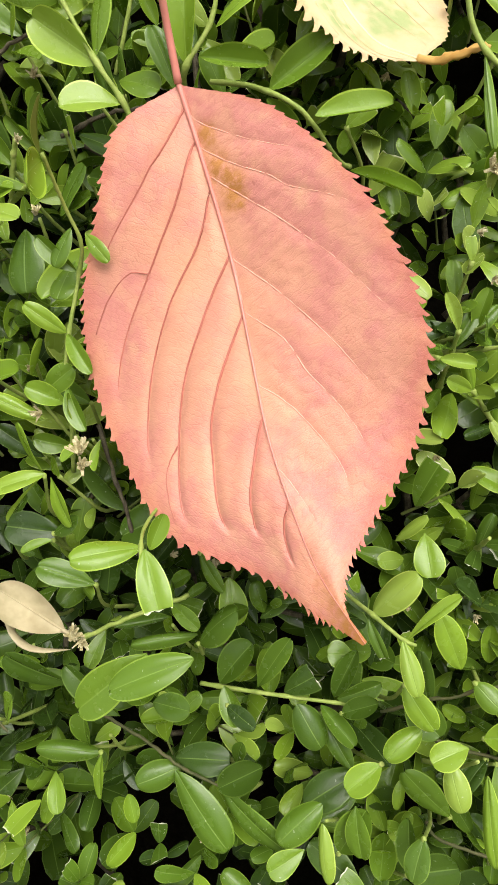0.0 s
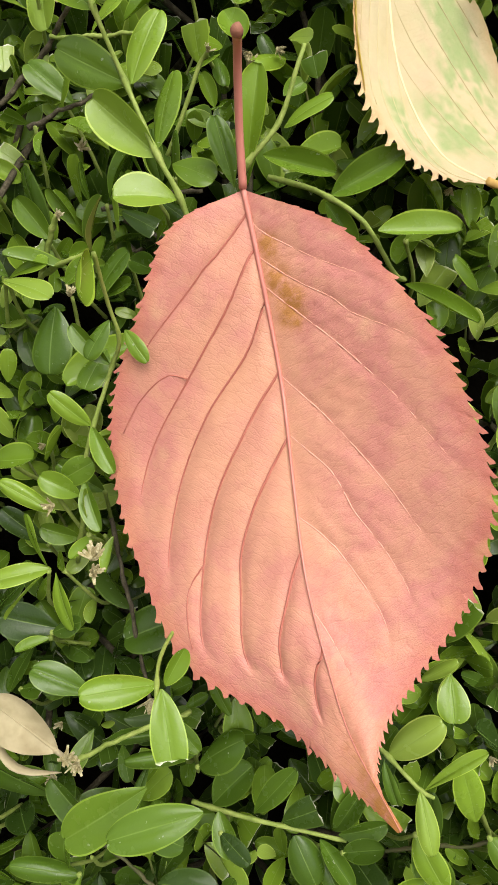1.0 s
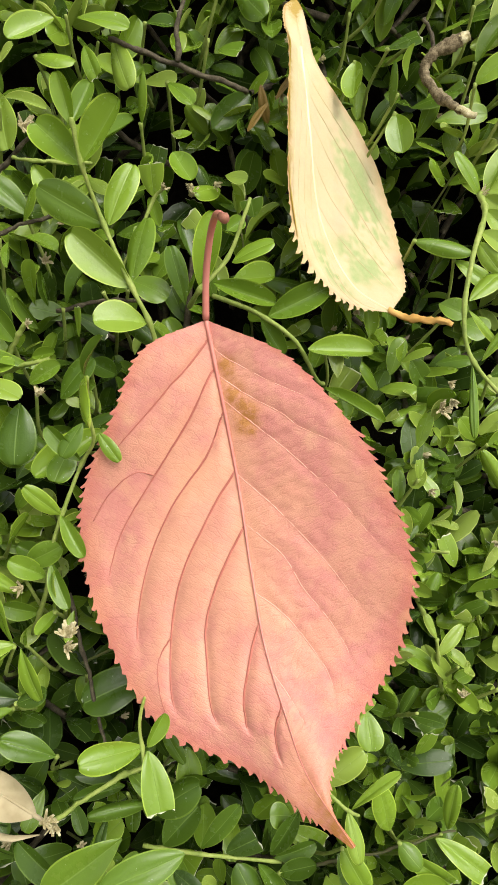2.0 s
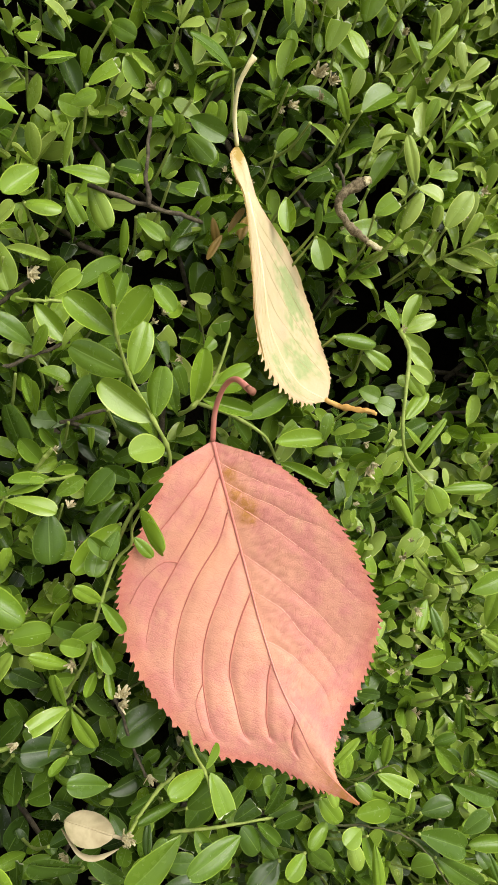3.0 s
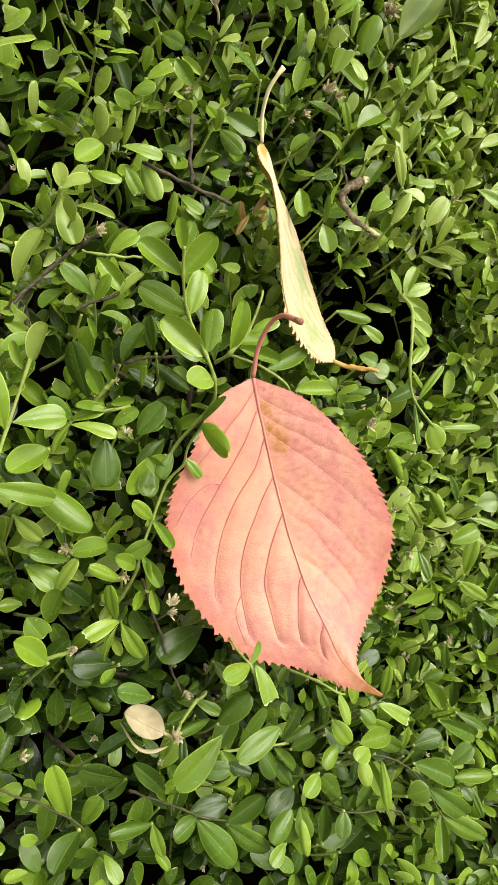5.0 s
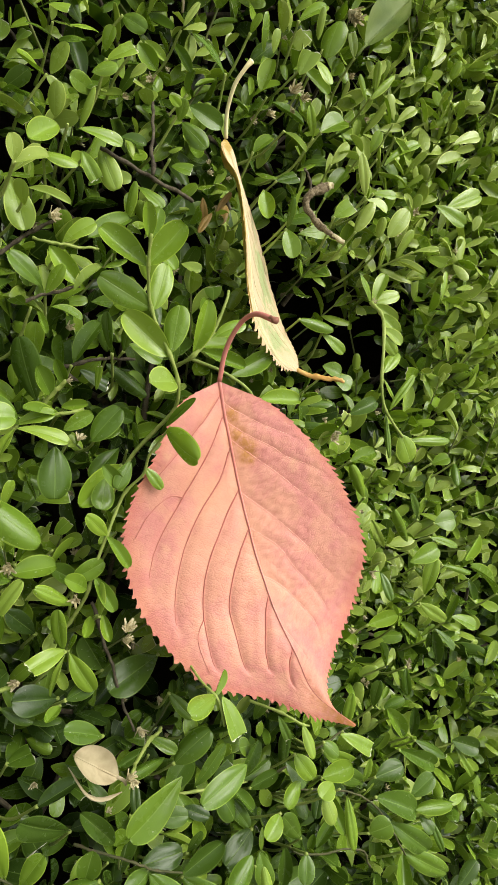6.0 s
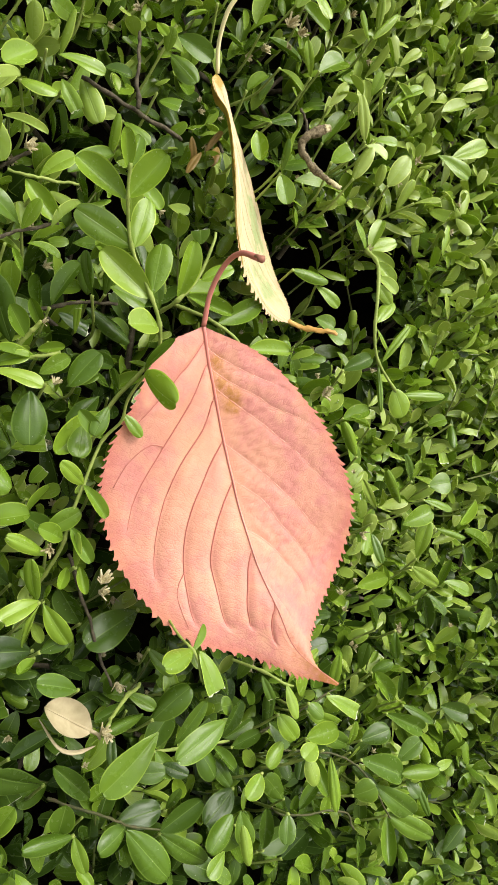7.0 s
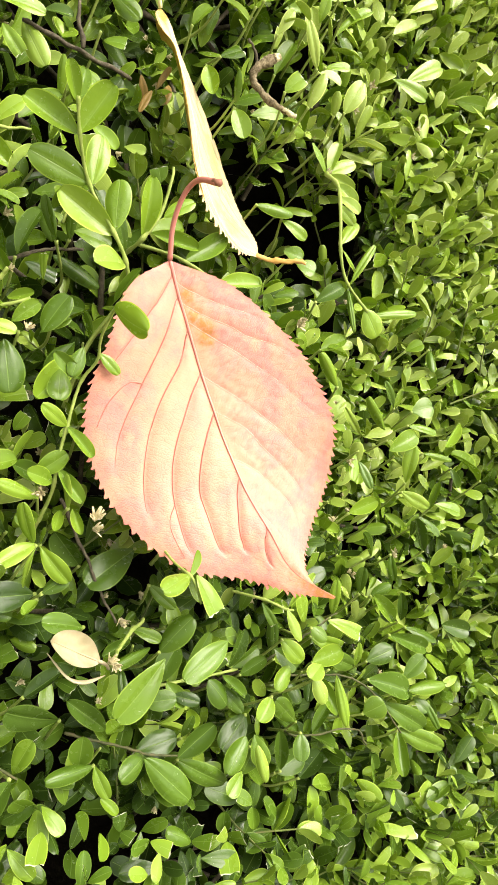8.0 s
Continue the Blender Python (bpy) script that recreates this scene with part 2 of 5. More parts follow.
def tube(points, radii, sides=8, flat=1.0, rough=0.0):
    """A round, tapering stem along a curve (world places), closed at both ends."""
    bm = bmesh.new()
    rings = []
    up = Vector((0.31, 0.2, 0.93))
    for i, p in enumerate(points):
        d = (points[min(i + 1, len(points) - 1)] - points[max(i - 1, 0)]).normalized()
        a = d.cross(up).normalized()
        b = d.cross(a)
        r = radii[0] + (radii[1] - radii[0]) * i / (len(points) - 1) if len(radii) == 2 else radii[i]
        ring = []
        for k in range(sides):
            w = 2 * math.pi * k / sides
            rr = r * (1 + rough * (noise.noise(p * 900 + Vector((k * 3.1, 0, 0)))))
            ring.append(bm.verts.new(p + (a * math.cos(w) + b * math.sin(w) * flat) * rr))
        rings.append(ring)
    for r0, r1 in zip(rings, rings[1:]):
        for k in range(sides):
            bm.faces.new((r0[k], r0[(k + 1) % sides], r1[(k + 1) % sides], r1[k]))
    bm.faces.new(rings[0][::-1])
    bm.faces.new(rings[-1])
    bmesh.ops.recalc_face_normals(bm, faces=bm.faces)
    return bm


def box_leaf(rows, cols, cup, arch, twist, cut=1.0, blunt=0.55, skew=0.0, fold=0.0, pointed=False):
    """A boxwood leaf of length 1 and width 1, lying along x with its upper side to +z: places, faces, blade coordinates, dryness."""
    verts, blade, dry = [], [], []
    for i in range(rows + 1):
        x = i / rows
        x = (0.1 * x + 0.9 * (1 - math.cos(math.pi * x)) / 2) * cut
        if pointed:
            w = 0.5 * max(0.0, math.sin(math.pi * x ** 0.95)) ** 0.9
        else:
            peak = blunt / (blunt + 0.5)
            w = 0.5 * (x ** blunt * (1 - min(1.0, x)) ** 0.5) / (peak ** blunt * (1 - peak) ** 0.5)
        w = max(w, 0.04 if x < 0.5 else 0.006)
        for j in range(cols + 1):
            y = 2 * j / cols - 1
            z = cup * (y * y - 0.25) * w + fold * abs(y) * w + arch * (x - 0.35) ** 2 - 0.02 * math.exp(-(y * 5) ** 2) + twist * (x - 0.3) * y * w
            z += 0.02 * math.sin(9 * x + 4 * y + skew * 20) * abs(y)
            ragged = (0.02 * math.sin(y * 7.0 + skew * 9) + 0.014 * math.sin(y * 23.0)) if cut < 1 and i == rows else 0.0
            notch = -0.02 if cut == 1.0 and i == rows and not pointed else 0.0
            verts.append((x + skew * y * w * 0.3 + ragged + notch, y * w, z))
            blade.append((x, y, 0.0))
            dry.append(0.9 if cut < 1 and i == rows else 0.0)
    faces = []
    for i in range(rows):
        for j in range(cols):
            a = i * (cols + 1) + j
            faces.append((a, a + cols + 1, a + cols + 2, a + 1))
    return np.array(verts), np.array(faces), np.array(blade), np.array(dry)


def mesh_from(name, verts, faces, blade, dry, leaf_tone, mat):
    me = bpy.data.meshes.new(name)
    me.vertices.add(len(verts))
    me.vertices.foreach_set("co", np.ascontiguousarray(verts, np.float32).ravel())
    me.loops.add(faces.size)
    me.loops.foreach_set("vertex_index", np.ascontiguousarray(faces, np.int32).ravel())
    me.polygons.add(len(faces))
    me.polygons.foreach_set("loop_start", np.arange(0, faces.size, faces.shape[1], dtype=np.int32))
    me.polygons.foreach_set("use_smooth", np.ones(len(faces), bool))
    me.update(calc_edges=True)
    me.attributes.new("blade", "FLOAT_VECTOR", "POINT").data.foreach_set("vector", np.ascontiguousarray(blade, np.float32).ravel())
    me.attributes.new("dry", "FLOAT", "POINT").data.foreach_set("value", np.ascontiguousarray(dry, np.float32))
    me.attributes.new("leaf_tone", "FLOAT", "POINT").data.foreach_set("value", np.ascontiguousarray(leaf_tone, np.float32))
    me.materials.append(mat)
    return me


# how far the margins cup, the arch, the twist, the clipped share, the fullness of the base, the skew and the fold along the midrib
SHAPES = [(-0.35, -0.25, 0.15, 1.0, 0.66, 0.05, 0.32), (-0.50, -0.15, -0.20, 1.0, 0.78, -0.08, 0.25), (-0.20, -0.40, 0.30, 1.0, 0.88, 0.10, 0.30),
          (0.35, 0.05, 0.10, 1.0, 0.72, 0.0, 0.28), (-0.60, -0.35, -0.15, 1.0, 0.62, -0.10, 0.10), (0.15, -0.50, 0.0, 1.0, 0.82, 0.05, 0.35),
          (-0.30, -0.20, 0.25, 1.0, 0.95, 0.10, 0.45), (0.50, -0.10, -0.10, 1.0, 0.68, 0.05, 0.10),
          (-0.20, -0.20, 0.30, 0.80, 0.70, 0.10, 0.30), (-0.30, -0.15, -0.20, 0.66, 0.70, -0.10, 0.20)]
WHOLE, CLIPPED = (0, 1, 2, 3, 4, 5, 6, 7), (8, 9)
FINE = [box_leaf(16, 8, *s) for s in SHAPES]
PLAIN = [box_leaf(10, 4, *s) for s in SHAPES]
SPARE = [box_leaf(6, 2, *s) for s in SHAPES[:8]]
COARSE = [box_leaf(3, 2, *s) for s in SHAPES[:6]]


def leaf_frame(base, tip, face, width):
    """The matrix that lays a unit leaf from base to tip, its upper side turned towards face."""
    x = tip - base
    length = x.length
    x = x / length
    y = face.cross(x)
    y = y.normalized() if y.length > 1e-4 else x.orthogonal().normalized()
    z = x.cross(y)
    m = Matrix.Identity(4)
    for k, col in enumerate((x * length, y * width, z * length * 0.5)):
        m.col[k].xyz = col
    m.translation = base
    return m


# ---- the ground and the hedge's inner body ----
bm = bmesh.new()
bmesh.ops.create_grid(bm, x_segments=60, y_segments=60, size=60)
for v in bm.verts:
    v.co.z = 0.02 * noise.noise(v.co * 0.7) - 0.02
tagged(part("ground", bm, GROUND), "bare trodden brown soil in front of the hedge", "ground", kind="structure")

hedge = tagged(new("boxwood_hedge"), "clipped green boxwood hedge with fresh shoots", "hedge")
hedge.location = (0, 0.3, 0)

# ---- shoots and leaves that stand out: base, tip (millimetres in the hedge's frame), width, tone from dark to pale ----
MAIN_SHOOT = [
    (-25, 28, 10, -36, 27, 15, 9.5, 0.70),
    (-29, 35, 12, -43, 46, 10, 9.5, 0.75),
    (-29, 36, 13, -27, 50, 14, 8.5, 0.72),
    (-36, 48, 13, -51, 55, 11, 9.5, 0.75),
    (-35, 48, 13, -31, 62, 13, 7.5, 0.72),
    (-41, 58, 19, -52, 68, 13, 8.5, 0.78),
    (-41, 58, 20, -34, 69, 27, 8.5, 0.80),
    (-43, 64, 24, -46, 72, 28, 4.5, 0.85),
    (-43, 64, 24, -40, 73, 24, 4.5, 0.85),
]
SIDE_SHOOT = [
    (15, 27, 0, 31, 28, 2, 7.7, 0.75),
    (5, 35, -4, 19, 43, 0, 7.9, 0.70),
    (23, 19, -12, 38, 11, -6, 4.7, 0.60),
    (4, 35, -9, 11, 27, -12, 5.6, 0.55),
]
UPRIGHT_SHOOT = [
    (-13, 39, 0, -12, 55, 8, 7.3, 0.72),
    (-6, 46, 2, 3, 51, 6, 6.3, 0.68),
    (-10, 41, 0, 5, 37, 3, 5.8, 0.65),
    (-4, 45, -10, 6, 46, -6, 9.4, 0.50),
    (-16, 36, -6, -21, 49, -2, 6.0, 0.62),
    (0, 61, -8, -2, 67, -6, 7.0, 0.55),
    (-7, 56, -6, -3, 60, -8, 4.8, 0.50),
]
SMALL_SHOOT = [
    (-26, 63, -8, -28, 73, -3, 7.7, 0.78),
    (-31, 42, -10, -21, 38, -6, 8.4, 0.50),
    (-22, 76, -10, -17, 68, -6, 7.2, 0.55),
]
LOW_SHOOT = [
    (27, -83, -2, 36, -73, 2, 7.9, 0.75),
    (26, -84, -2, 30, -94, 0, 3.5, 0.60),
    (34, -87, 2, 44, -76, 6, 3.2, 0.75),
    (33, -87, 3, 36, -98, 6, 5.1, 0.75),
    (47, -96, -4, 42, -83, 0, 7.3, 0.65),
    (39, -65, -6, 40, -74, -2, 7.8, 0.70),
    (32, -66, -2, 38, -60, 2, 3.1, 0.70),
    (37, -59, -8, 43, -47, -4, 8.1, 0.65),
    (23, -97, -14, 17, -96, -12, 7.4, 0.40),
]
LOWER_SPRAY = [
    (-1, -106, -14, 7, -92, -8, 6.1, 0.50),
    (6, -107, -14, 17, -99, -10, 7.7, 0.42),
    (18, -108, -14, 23, -95, -9, 5.6, 0.50),
    (19, -108, -13, 29, -103, -10, 5.7, 0.42),
    (9, -110, -14, 15, -120, -12, 9.0, 0.40),
    (15, -110, -14, 23, -119, -12, 5.3, 0.35),
    (35, -104, -8, 42, -112, -4, 9.3, 0.65),
    (-11, -106, -16, -3, -95, -14, 9.3, 0.25),
    (-9, -105, -12, -5, -113, -8, 6.3, 0.50),
    (-24, -104, 0, -15, -104, 4, 7.0, 0.50),
    (-7, -77, -10, -5, -88, -8, 8.0, 0.60),
]
NEAR_SPRAY = [
    (-19, -62, 24, -31, -63, 30, 6.8, 0.55),
    (-18, -62, 26, -14, -75, 30, 7.0, 0.52),
    (-22, -88, 12, -38, -101, 12, 10.5, 0.12),
    (-9, -83, 26, -25, -89, 28, 8.0, 0.16),
    (-18, -63, 22, -15, -56, 22, 4.3, 0.50),
]
EDGE_SHOOT = [
    (-45, 10, -6, -38, 20, -2, 9.0, 0.30),
    (-38, 4, 6, -42, -4, 6, 5.2, 0.50),
    (-34, 2, 8, -29, -4, 9, 3.9, 0.60),
    (-37, 13, 24, -34, 20, 33, 2.7, 0.65),
    (-41, -1, -4, -44, -10, 0, 7.8, 0.40),
    (-42, -18, 0, -50, -12, 4, 5.0, 0.62),
    (-42, -18, 0, -36, -27, 3, 4.5, 0.60),
    (-45, -34, -6, -53, -30, -2, 6.0, 0.60),
    (-44, -30, -4, -39, -40, 0, 5.0, 0.62),
    (-38, -5, 3, -46, 2, 6, 5.0, 0.62),
    (-47, -45, -14, -55, -43, -10, 6.0, 0.55),
]
TOP_LEAVES = [
    (-95, 124, -8, -81, 130, -2, 9.5, 0.75),
    (-60, 122, -14, -69, 123, -10, 7.5, 0.72),
    (-57, 124, -16, -55, 132, -10, 8.6, 0.70),
    (-56, 110, -14, -58, 118, -9, 7.1, 0.70),
    (-48, 109, -14, -47, 120, -8, 5.5, 0.70),
    (-55, 108, -14, -65, 99, -10, 8.1, 0.65),
    (-49, 108, -12, -36, 106, -8, 5.8, 0.65),
    (-40, 106, -16, -35, 93, -14, 8.0, 0.45),
    (-47, 102, -14, -42, 91, -11, 5.3, 0.50),
    (-59, 98, -15, -49, 97, -12, 6.9, 0.45),
]
TOP_LEAVES_B = [
    (-69, 88, -12, -63, 95, -6, 7.0, 0.65),
    (-68, 89, -18, -64, 73, -14, 9.5, 0.40),
    (-31, 84, -14, -32, 94, -8, 4.9, 0.55),
    (-53, 71, -13, -45, 78, -8, 7.0, 0.60),
    (-45, 74, -12, -33, 82, -8, 8.4, 0.60),
    (-85, 55, -6, -80, 70, 2, 8.2, 0.80),
    (-57, 57, -17, -68, 65, -15, 7.7, 0.50),
    (-58, 54, -12, -55, 62, -7, 6.0, 0.65),
    (-57, 69, -13, -49, 59, -11, 6.9, 0.50),
    (-50, 56, -11, -44, 64, -6, 5.2, 0.68),
    (-57, 50, -10, -49, 47, -6, 6.7, 0.65),
    (-65, 59, -20, -74, 52, -18, 8.6, 0.30),
]
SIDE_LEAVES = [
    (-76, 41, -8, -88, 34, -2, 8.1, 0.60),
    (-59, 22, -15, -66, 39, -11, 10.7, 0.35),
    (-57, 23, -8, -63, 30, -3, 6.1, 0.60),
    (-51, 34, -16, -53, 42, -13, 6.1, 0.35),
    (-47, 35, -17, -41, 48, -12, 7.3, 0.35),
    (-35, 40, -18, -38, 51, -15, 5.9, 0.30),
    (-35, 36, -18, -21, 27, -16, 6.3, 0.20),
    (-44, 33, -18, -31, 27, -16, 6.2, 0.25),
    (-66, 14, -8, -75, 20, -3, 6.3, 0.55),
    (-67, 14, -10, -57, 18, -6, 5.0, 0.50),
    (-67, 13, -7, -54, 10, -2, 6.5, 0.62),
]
SIDE_LEAVES_B = [
    (-67, 13, -9, -73, 4, -5, 6.3, 0.55),
    (-53, 13, -8, -46, 18, -4, 5.4, 0.60),
    (-45, 10, -8, -37, 14, -4, 4.8, 0.60),
    (-55, 8, -9, -55, -7, -8, 11.2, 0.38),
    (-34, 3, -8, -49, -9, -3, 8.8, 0.50),
    (-31, 40, -14, -31, 49, -10, 4.9, 0.40),
    (-81, -6, 2, -65, -18, 8, 10.6, 0.30),
    (-78, 5, 8, -90, -1, 14, 9.2, 0.50),
    (-85, -15, -4, -78, -22, 0, 6.5, 0.60),
    (-67, -30, -8, -80, -26, -4, 7.0, 0.62),
    (-67, -28, -8, -56, -26, -4, 8.2, 0.62),
]
LEFT_LEAVES = [
    (-67, -25, -6, -63, -16, 0, 4.9, 0.60),
    (-80, -31, -10, -71, -38, -6, 8.5, 0.55),
    (-73, -40, -4, -68, -29, 2, 5.2, 0.62),
    (-50, -31, -6, -42, -26, -2, 6.9, 0.62),
    (-50, -38, -5, -62, -32, -2, 4.8, 0.60),
    (-42, -42, -4, -43, -32, -1, 4.7, 0.60),
    (-52, -51, -7, -56, -39, -2, 5.5, 0.68),
    (-51, -51, -7, -65, -55, -3, 6.4, 0.70),
    (-50, -52, -7, -44, -63, -3, 7.1, 0.70),
    (-52, -52, -5, -58, -61, 0, 3.6, 0.65),
    (-50, -66, -8, -43, -62, -5, 5.7, 0.60),
]
LOW_LEFT_LEAVES = [
    (-50, -67, -14, -64, -65, -12, 10.0, 0.28),
    (-16, -59, -14, -34, -67, -12, 12.4, 0.18),
    (-39, -78, -6, -52, -73, -3, 7.6, 0.50),
    (-57, -95, -10, -47, -89, -6, 5.9, 0.30),
    (-47, -105, -10, -63, -97, -6, 10.3, 0.42),
    (-34, -111, -6, -46, -98, -2, 6.4, 0.45),
    (-14, -92, -6, -5, -82, 0, 9.5, 0.55),
    (-67, -111, -6, -74, -92, 0, 7.7, 0.60),
    (-63, -114, -6, -59, -104, 0, 6.7, 0.60),
    (-43, -120, -8, -43, -110, -3, 8.2, 0.50),
    (-39, -120, -6, -54, -118, -3, 5.7, 0.50),
]
LOW_LEFT_LEAVES_B = [
    (-39, -120, -6, -38, -128, 0, 5.2, 0.60),
    (-20, -125, -10, -30, -128, -6, 8.2, 0.55),
    (-21, -125, -8, -8, -142, -4, 10.7, 0.30),
    (-22, -124, -12, -8, -123, -10, 9.3, 0.30),
    (-10, -128, -6, 1, -119, 0, 8.1, 0.32),
    (-9, -130, -8, 6, -142, -4, 8.4, 0.32),
    (-65, -113, -2, -75, -118, 6, 9.3, 0.60),
    (-62, -86, -22, -52, -83, -20, 10.1, 0.10),
    (-75, -60, -2, -85, -51, 4, 8.3, 0.62),
    (-76, -47, 0, -74, -37, 6, 7.7, 0.60),
    (-81, -46, -4, -76, -53, 0, 8.7, 0.50),
]
UPPER_LEAVES = [
    (37, 155, -6, 41, 167, 0, 9.2, 0.60),
    (53, 169, -8, 56, 184, -4, 11.4, 0.45),
    (44, 163, -4, 48, 153, 0, 6.2, 0.60),
    (45, 171, -4, 43, 180, 2, 3.7, 0.65),
    (23, 146, -12, 25, 157, -8, 7.5, 0.40),
    (30, 145, -14, 44, 140, -12, 11.6, 0.25),
    (65, 172, -4, 59, 180, 0, 5.5, 0.55),
    (48, 135, -10, 41, 143, -4, 4.0, 0.60),
    (56, 142, -14, 68, 151, -12, 11.2, 0.30),
    (74, 117, -6, 66, 130, 0, 5.7, 0.68),
    (58, 105, -8, 65, 111, -3, 8.0, 0.58),
]
RIGHT_LEAVES = [
    (67, 100, -5, 71, 112, 0, 7.0, 0.72),
    (75, 116, -6, 83, 112, -2, 7.8, 0.65),
    (88, 103, -6, 95, 115, -1, 8.5, 0.62),
    (56, 126, -8, 61, 134, -3, 5.1, 0.65),
    (25, 108, -12, 24, 96, -8, 6.9, 0.50),
    (38, 97, -14, 40, 86, -12, 8.5, 0.30),
    (47, 63, -16, 62, 61, -12, 6.7, 0.45),
    (59, 59, -16, 69, 52, -13, 5.8, 0.45),
    (52, 44, -8, 58, 41, -4, 7.4, 0.55),
    (59, 40, -9, 65, 37, -5, 8.9, 0.50),
    (22, 28, -10, 30, 34, -8, 5.6, 0.40),
]
RIGHT_LEAVES_B = [
    (101, -27, -6, 87, -14, 0, 5.0, 0.65),
    (86, -29, -6, 72, -18, 0, 3.8, 0.70),
    (105, -36, -8, 118, -30, -3, 9.4, 0.60),
    (114, -51, -8, 115, -35, -3, 7.4, 0.68),
    (84, -36, -8, 78, -46, -4, 5.9, 0.50),
    (86, -39, -8, 88, -50, -4, 4.5, 0.60),
    (124, -20, -10, 134, -18, -6, 11.0, 0.50),
    (76, -59, -6, 86, -55, 0, 6.9, 0.68),
    (65, -98, -8, 64, -84, -3, 4.9, 0.65),
    (61, -99, -6, 76, -108, -1, 6.9, 0.68),
    (53, -104, -8, 68, -112, -4, 6.7, 0.50),
]
LOW_RIGHT_LEAVES = [
    (56, -120, -8, 59, -134, -2, 6.0, 0.60),
    (81, -128, -6, 101, -137, -1, 11.9, 0.45),
    (102, -134, -6, 112, -126, -2, 8.4, 0.45),
    (106, -140, -6, 124, -140, -1, 7.7, 0.60),
    (89, -140, -6, 109, -156, -1, 10.6, 0.60),
    (97, -154, -6, 119, -168, 0, 9.8, 0.66),
    (97, -155, -6, 91, -169, 1, 6.8, 0.68),
    (77, -141, -6, 83, -137, 0, 10.6, 0.68),
    (37, -152, -12, 35, -136, -8, 6.0, 0.15),
    (19, -147, -12, 25, -134, -8, 9.2, 0.40),
    (96, -100, -10, 102, -108, -8, 9.7, 0.32),
]
LOW_RIGHT_LEAVES_B = [
    (81, -93, -8, 80, -82, -4, 5.5, 0.50),
    (100, -115, -10, 122, -126, -7, 8.4, 0.35),
    (53, -114, -8, 64, -111, -3, 8.9, 0.68),
    (46, -136, -12, 35, -124, -9, 8.4, 0.50),
    (84, -122, -9, 96, -119, -5, 9.6, 0.40),
    (36, -153, -14, 48, -149, -12, 10.3, 0.30),
    (46, -158, -12, 54, -149, -8, 8.8, 0.40),
    (24, -127, -14, 11, -134, -11, 10.0, 0.25),
]
HIGH_LEAVES = [
    (-41, 132, -10, -32, 138, -5, 6.7, 0.50),
    (-46, 126, -10, -40, 128, -5, 6.0, 0.50),
    (-42, 134, -10, -42, 140, -5, 5.3, 0.60),
    (-44, 140, -10, -55, 135, -5, 4.2, 0.60),
    (-60, 142, -10, -53, 140, -5, 4.8, 0.65),
    (-55, 137, -18, -65, 136, -13, 6.7, 0.25),
    (-28, 144, -10, -23, 137, -5, 3.6, 0.50),
    (-30, 142, -10, -26, 132, -5, 6.3, 0.35),
    (-33, 129, -10, -30, 132, -5, 3.9, 0.60),
    (-32, 155, -18, -26, 150, -13, 6.9, 0.20),
    (5, 145, -10, -10, 151, -5, 8.3, 0.40),
    (-12, 154, -18, -8, 143, -13, 4.3, 0.30),
    (-13, 154, -10, -7, 155, -5, 5.0, 0.65),
    (-13, 155, -10, -10, 162, -5, 2.9, 0.70),
    (-13, 156, -10, -20, 155, -5, 2.9, 0.60),
]
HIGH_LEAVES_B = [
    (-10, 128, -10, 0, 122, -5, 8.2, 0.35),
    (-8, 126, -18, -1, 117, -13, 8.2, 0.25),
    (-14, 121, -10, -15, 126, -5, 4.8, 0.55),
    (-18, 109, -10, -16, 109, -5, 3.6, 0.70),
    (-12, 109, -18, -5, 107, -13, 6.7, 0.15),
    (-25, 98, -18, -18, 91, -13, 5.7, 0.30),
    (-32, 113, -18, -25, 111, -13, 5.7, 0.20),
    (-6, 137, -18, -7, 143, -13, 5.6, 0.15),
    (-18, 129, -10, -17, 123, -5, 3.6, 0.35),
    (-65, 84, -10, -54, 81, -5, 3.8, 0.60),
    (-66, 78, -10, -69, 83, -5, 6.3, 0.65),
    (-76, 80, 12, -69, 83, 16, 7.1, 0.65),
    (-76, 80, 12, -78, 85, 16, 5.8, 0.65),
    (-65, 49, -10, -71, 50, -5, 4.8, 0.55),
    (-61, 48, -10, -60, 41, -5, 2.4, 0.60),
]
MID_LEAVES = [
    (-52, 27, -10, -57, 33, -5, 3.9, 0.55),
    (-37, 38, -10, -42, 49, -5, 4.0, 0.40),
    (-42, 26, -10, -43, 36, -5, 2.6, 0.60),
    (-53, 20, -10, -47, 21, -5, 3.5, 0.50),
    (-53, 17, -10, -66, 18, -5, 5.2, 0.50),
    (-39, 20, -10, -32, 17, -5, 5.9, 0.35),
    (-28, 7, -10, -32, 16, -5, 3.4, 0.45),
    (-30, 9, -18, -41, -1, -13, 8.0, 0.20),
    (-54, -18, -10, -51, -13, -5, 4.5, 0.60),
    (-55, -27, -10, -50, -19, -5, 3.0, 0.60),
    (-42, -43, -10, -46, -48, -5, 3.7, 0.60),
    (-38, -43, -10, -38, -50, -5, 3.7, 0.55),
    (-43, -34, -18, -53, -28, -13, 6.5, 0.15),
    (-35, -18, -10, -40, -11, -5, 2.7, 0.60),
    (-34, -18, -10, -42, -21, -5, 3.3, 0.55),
]
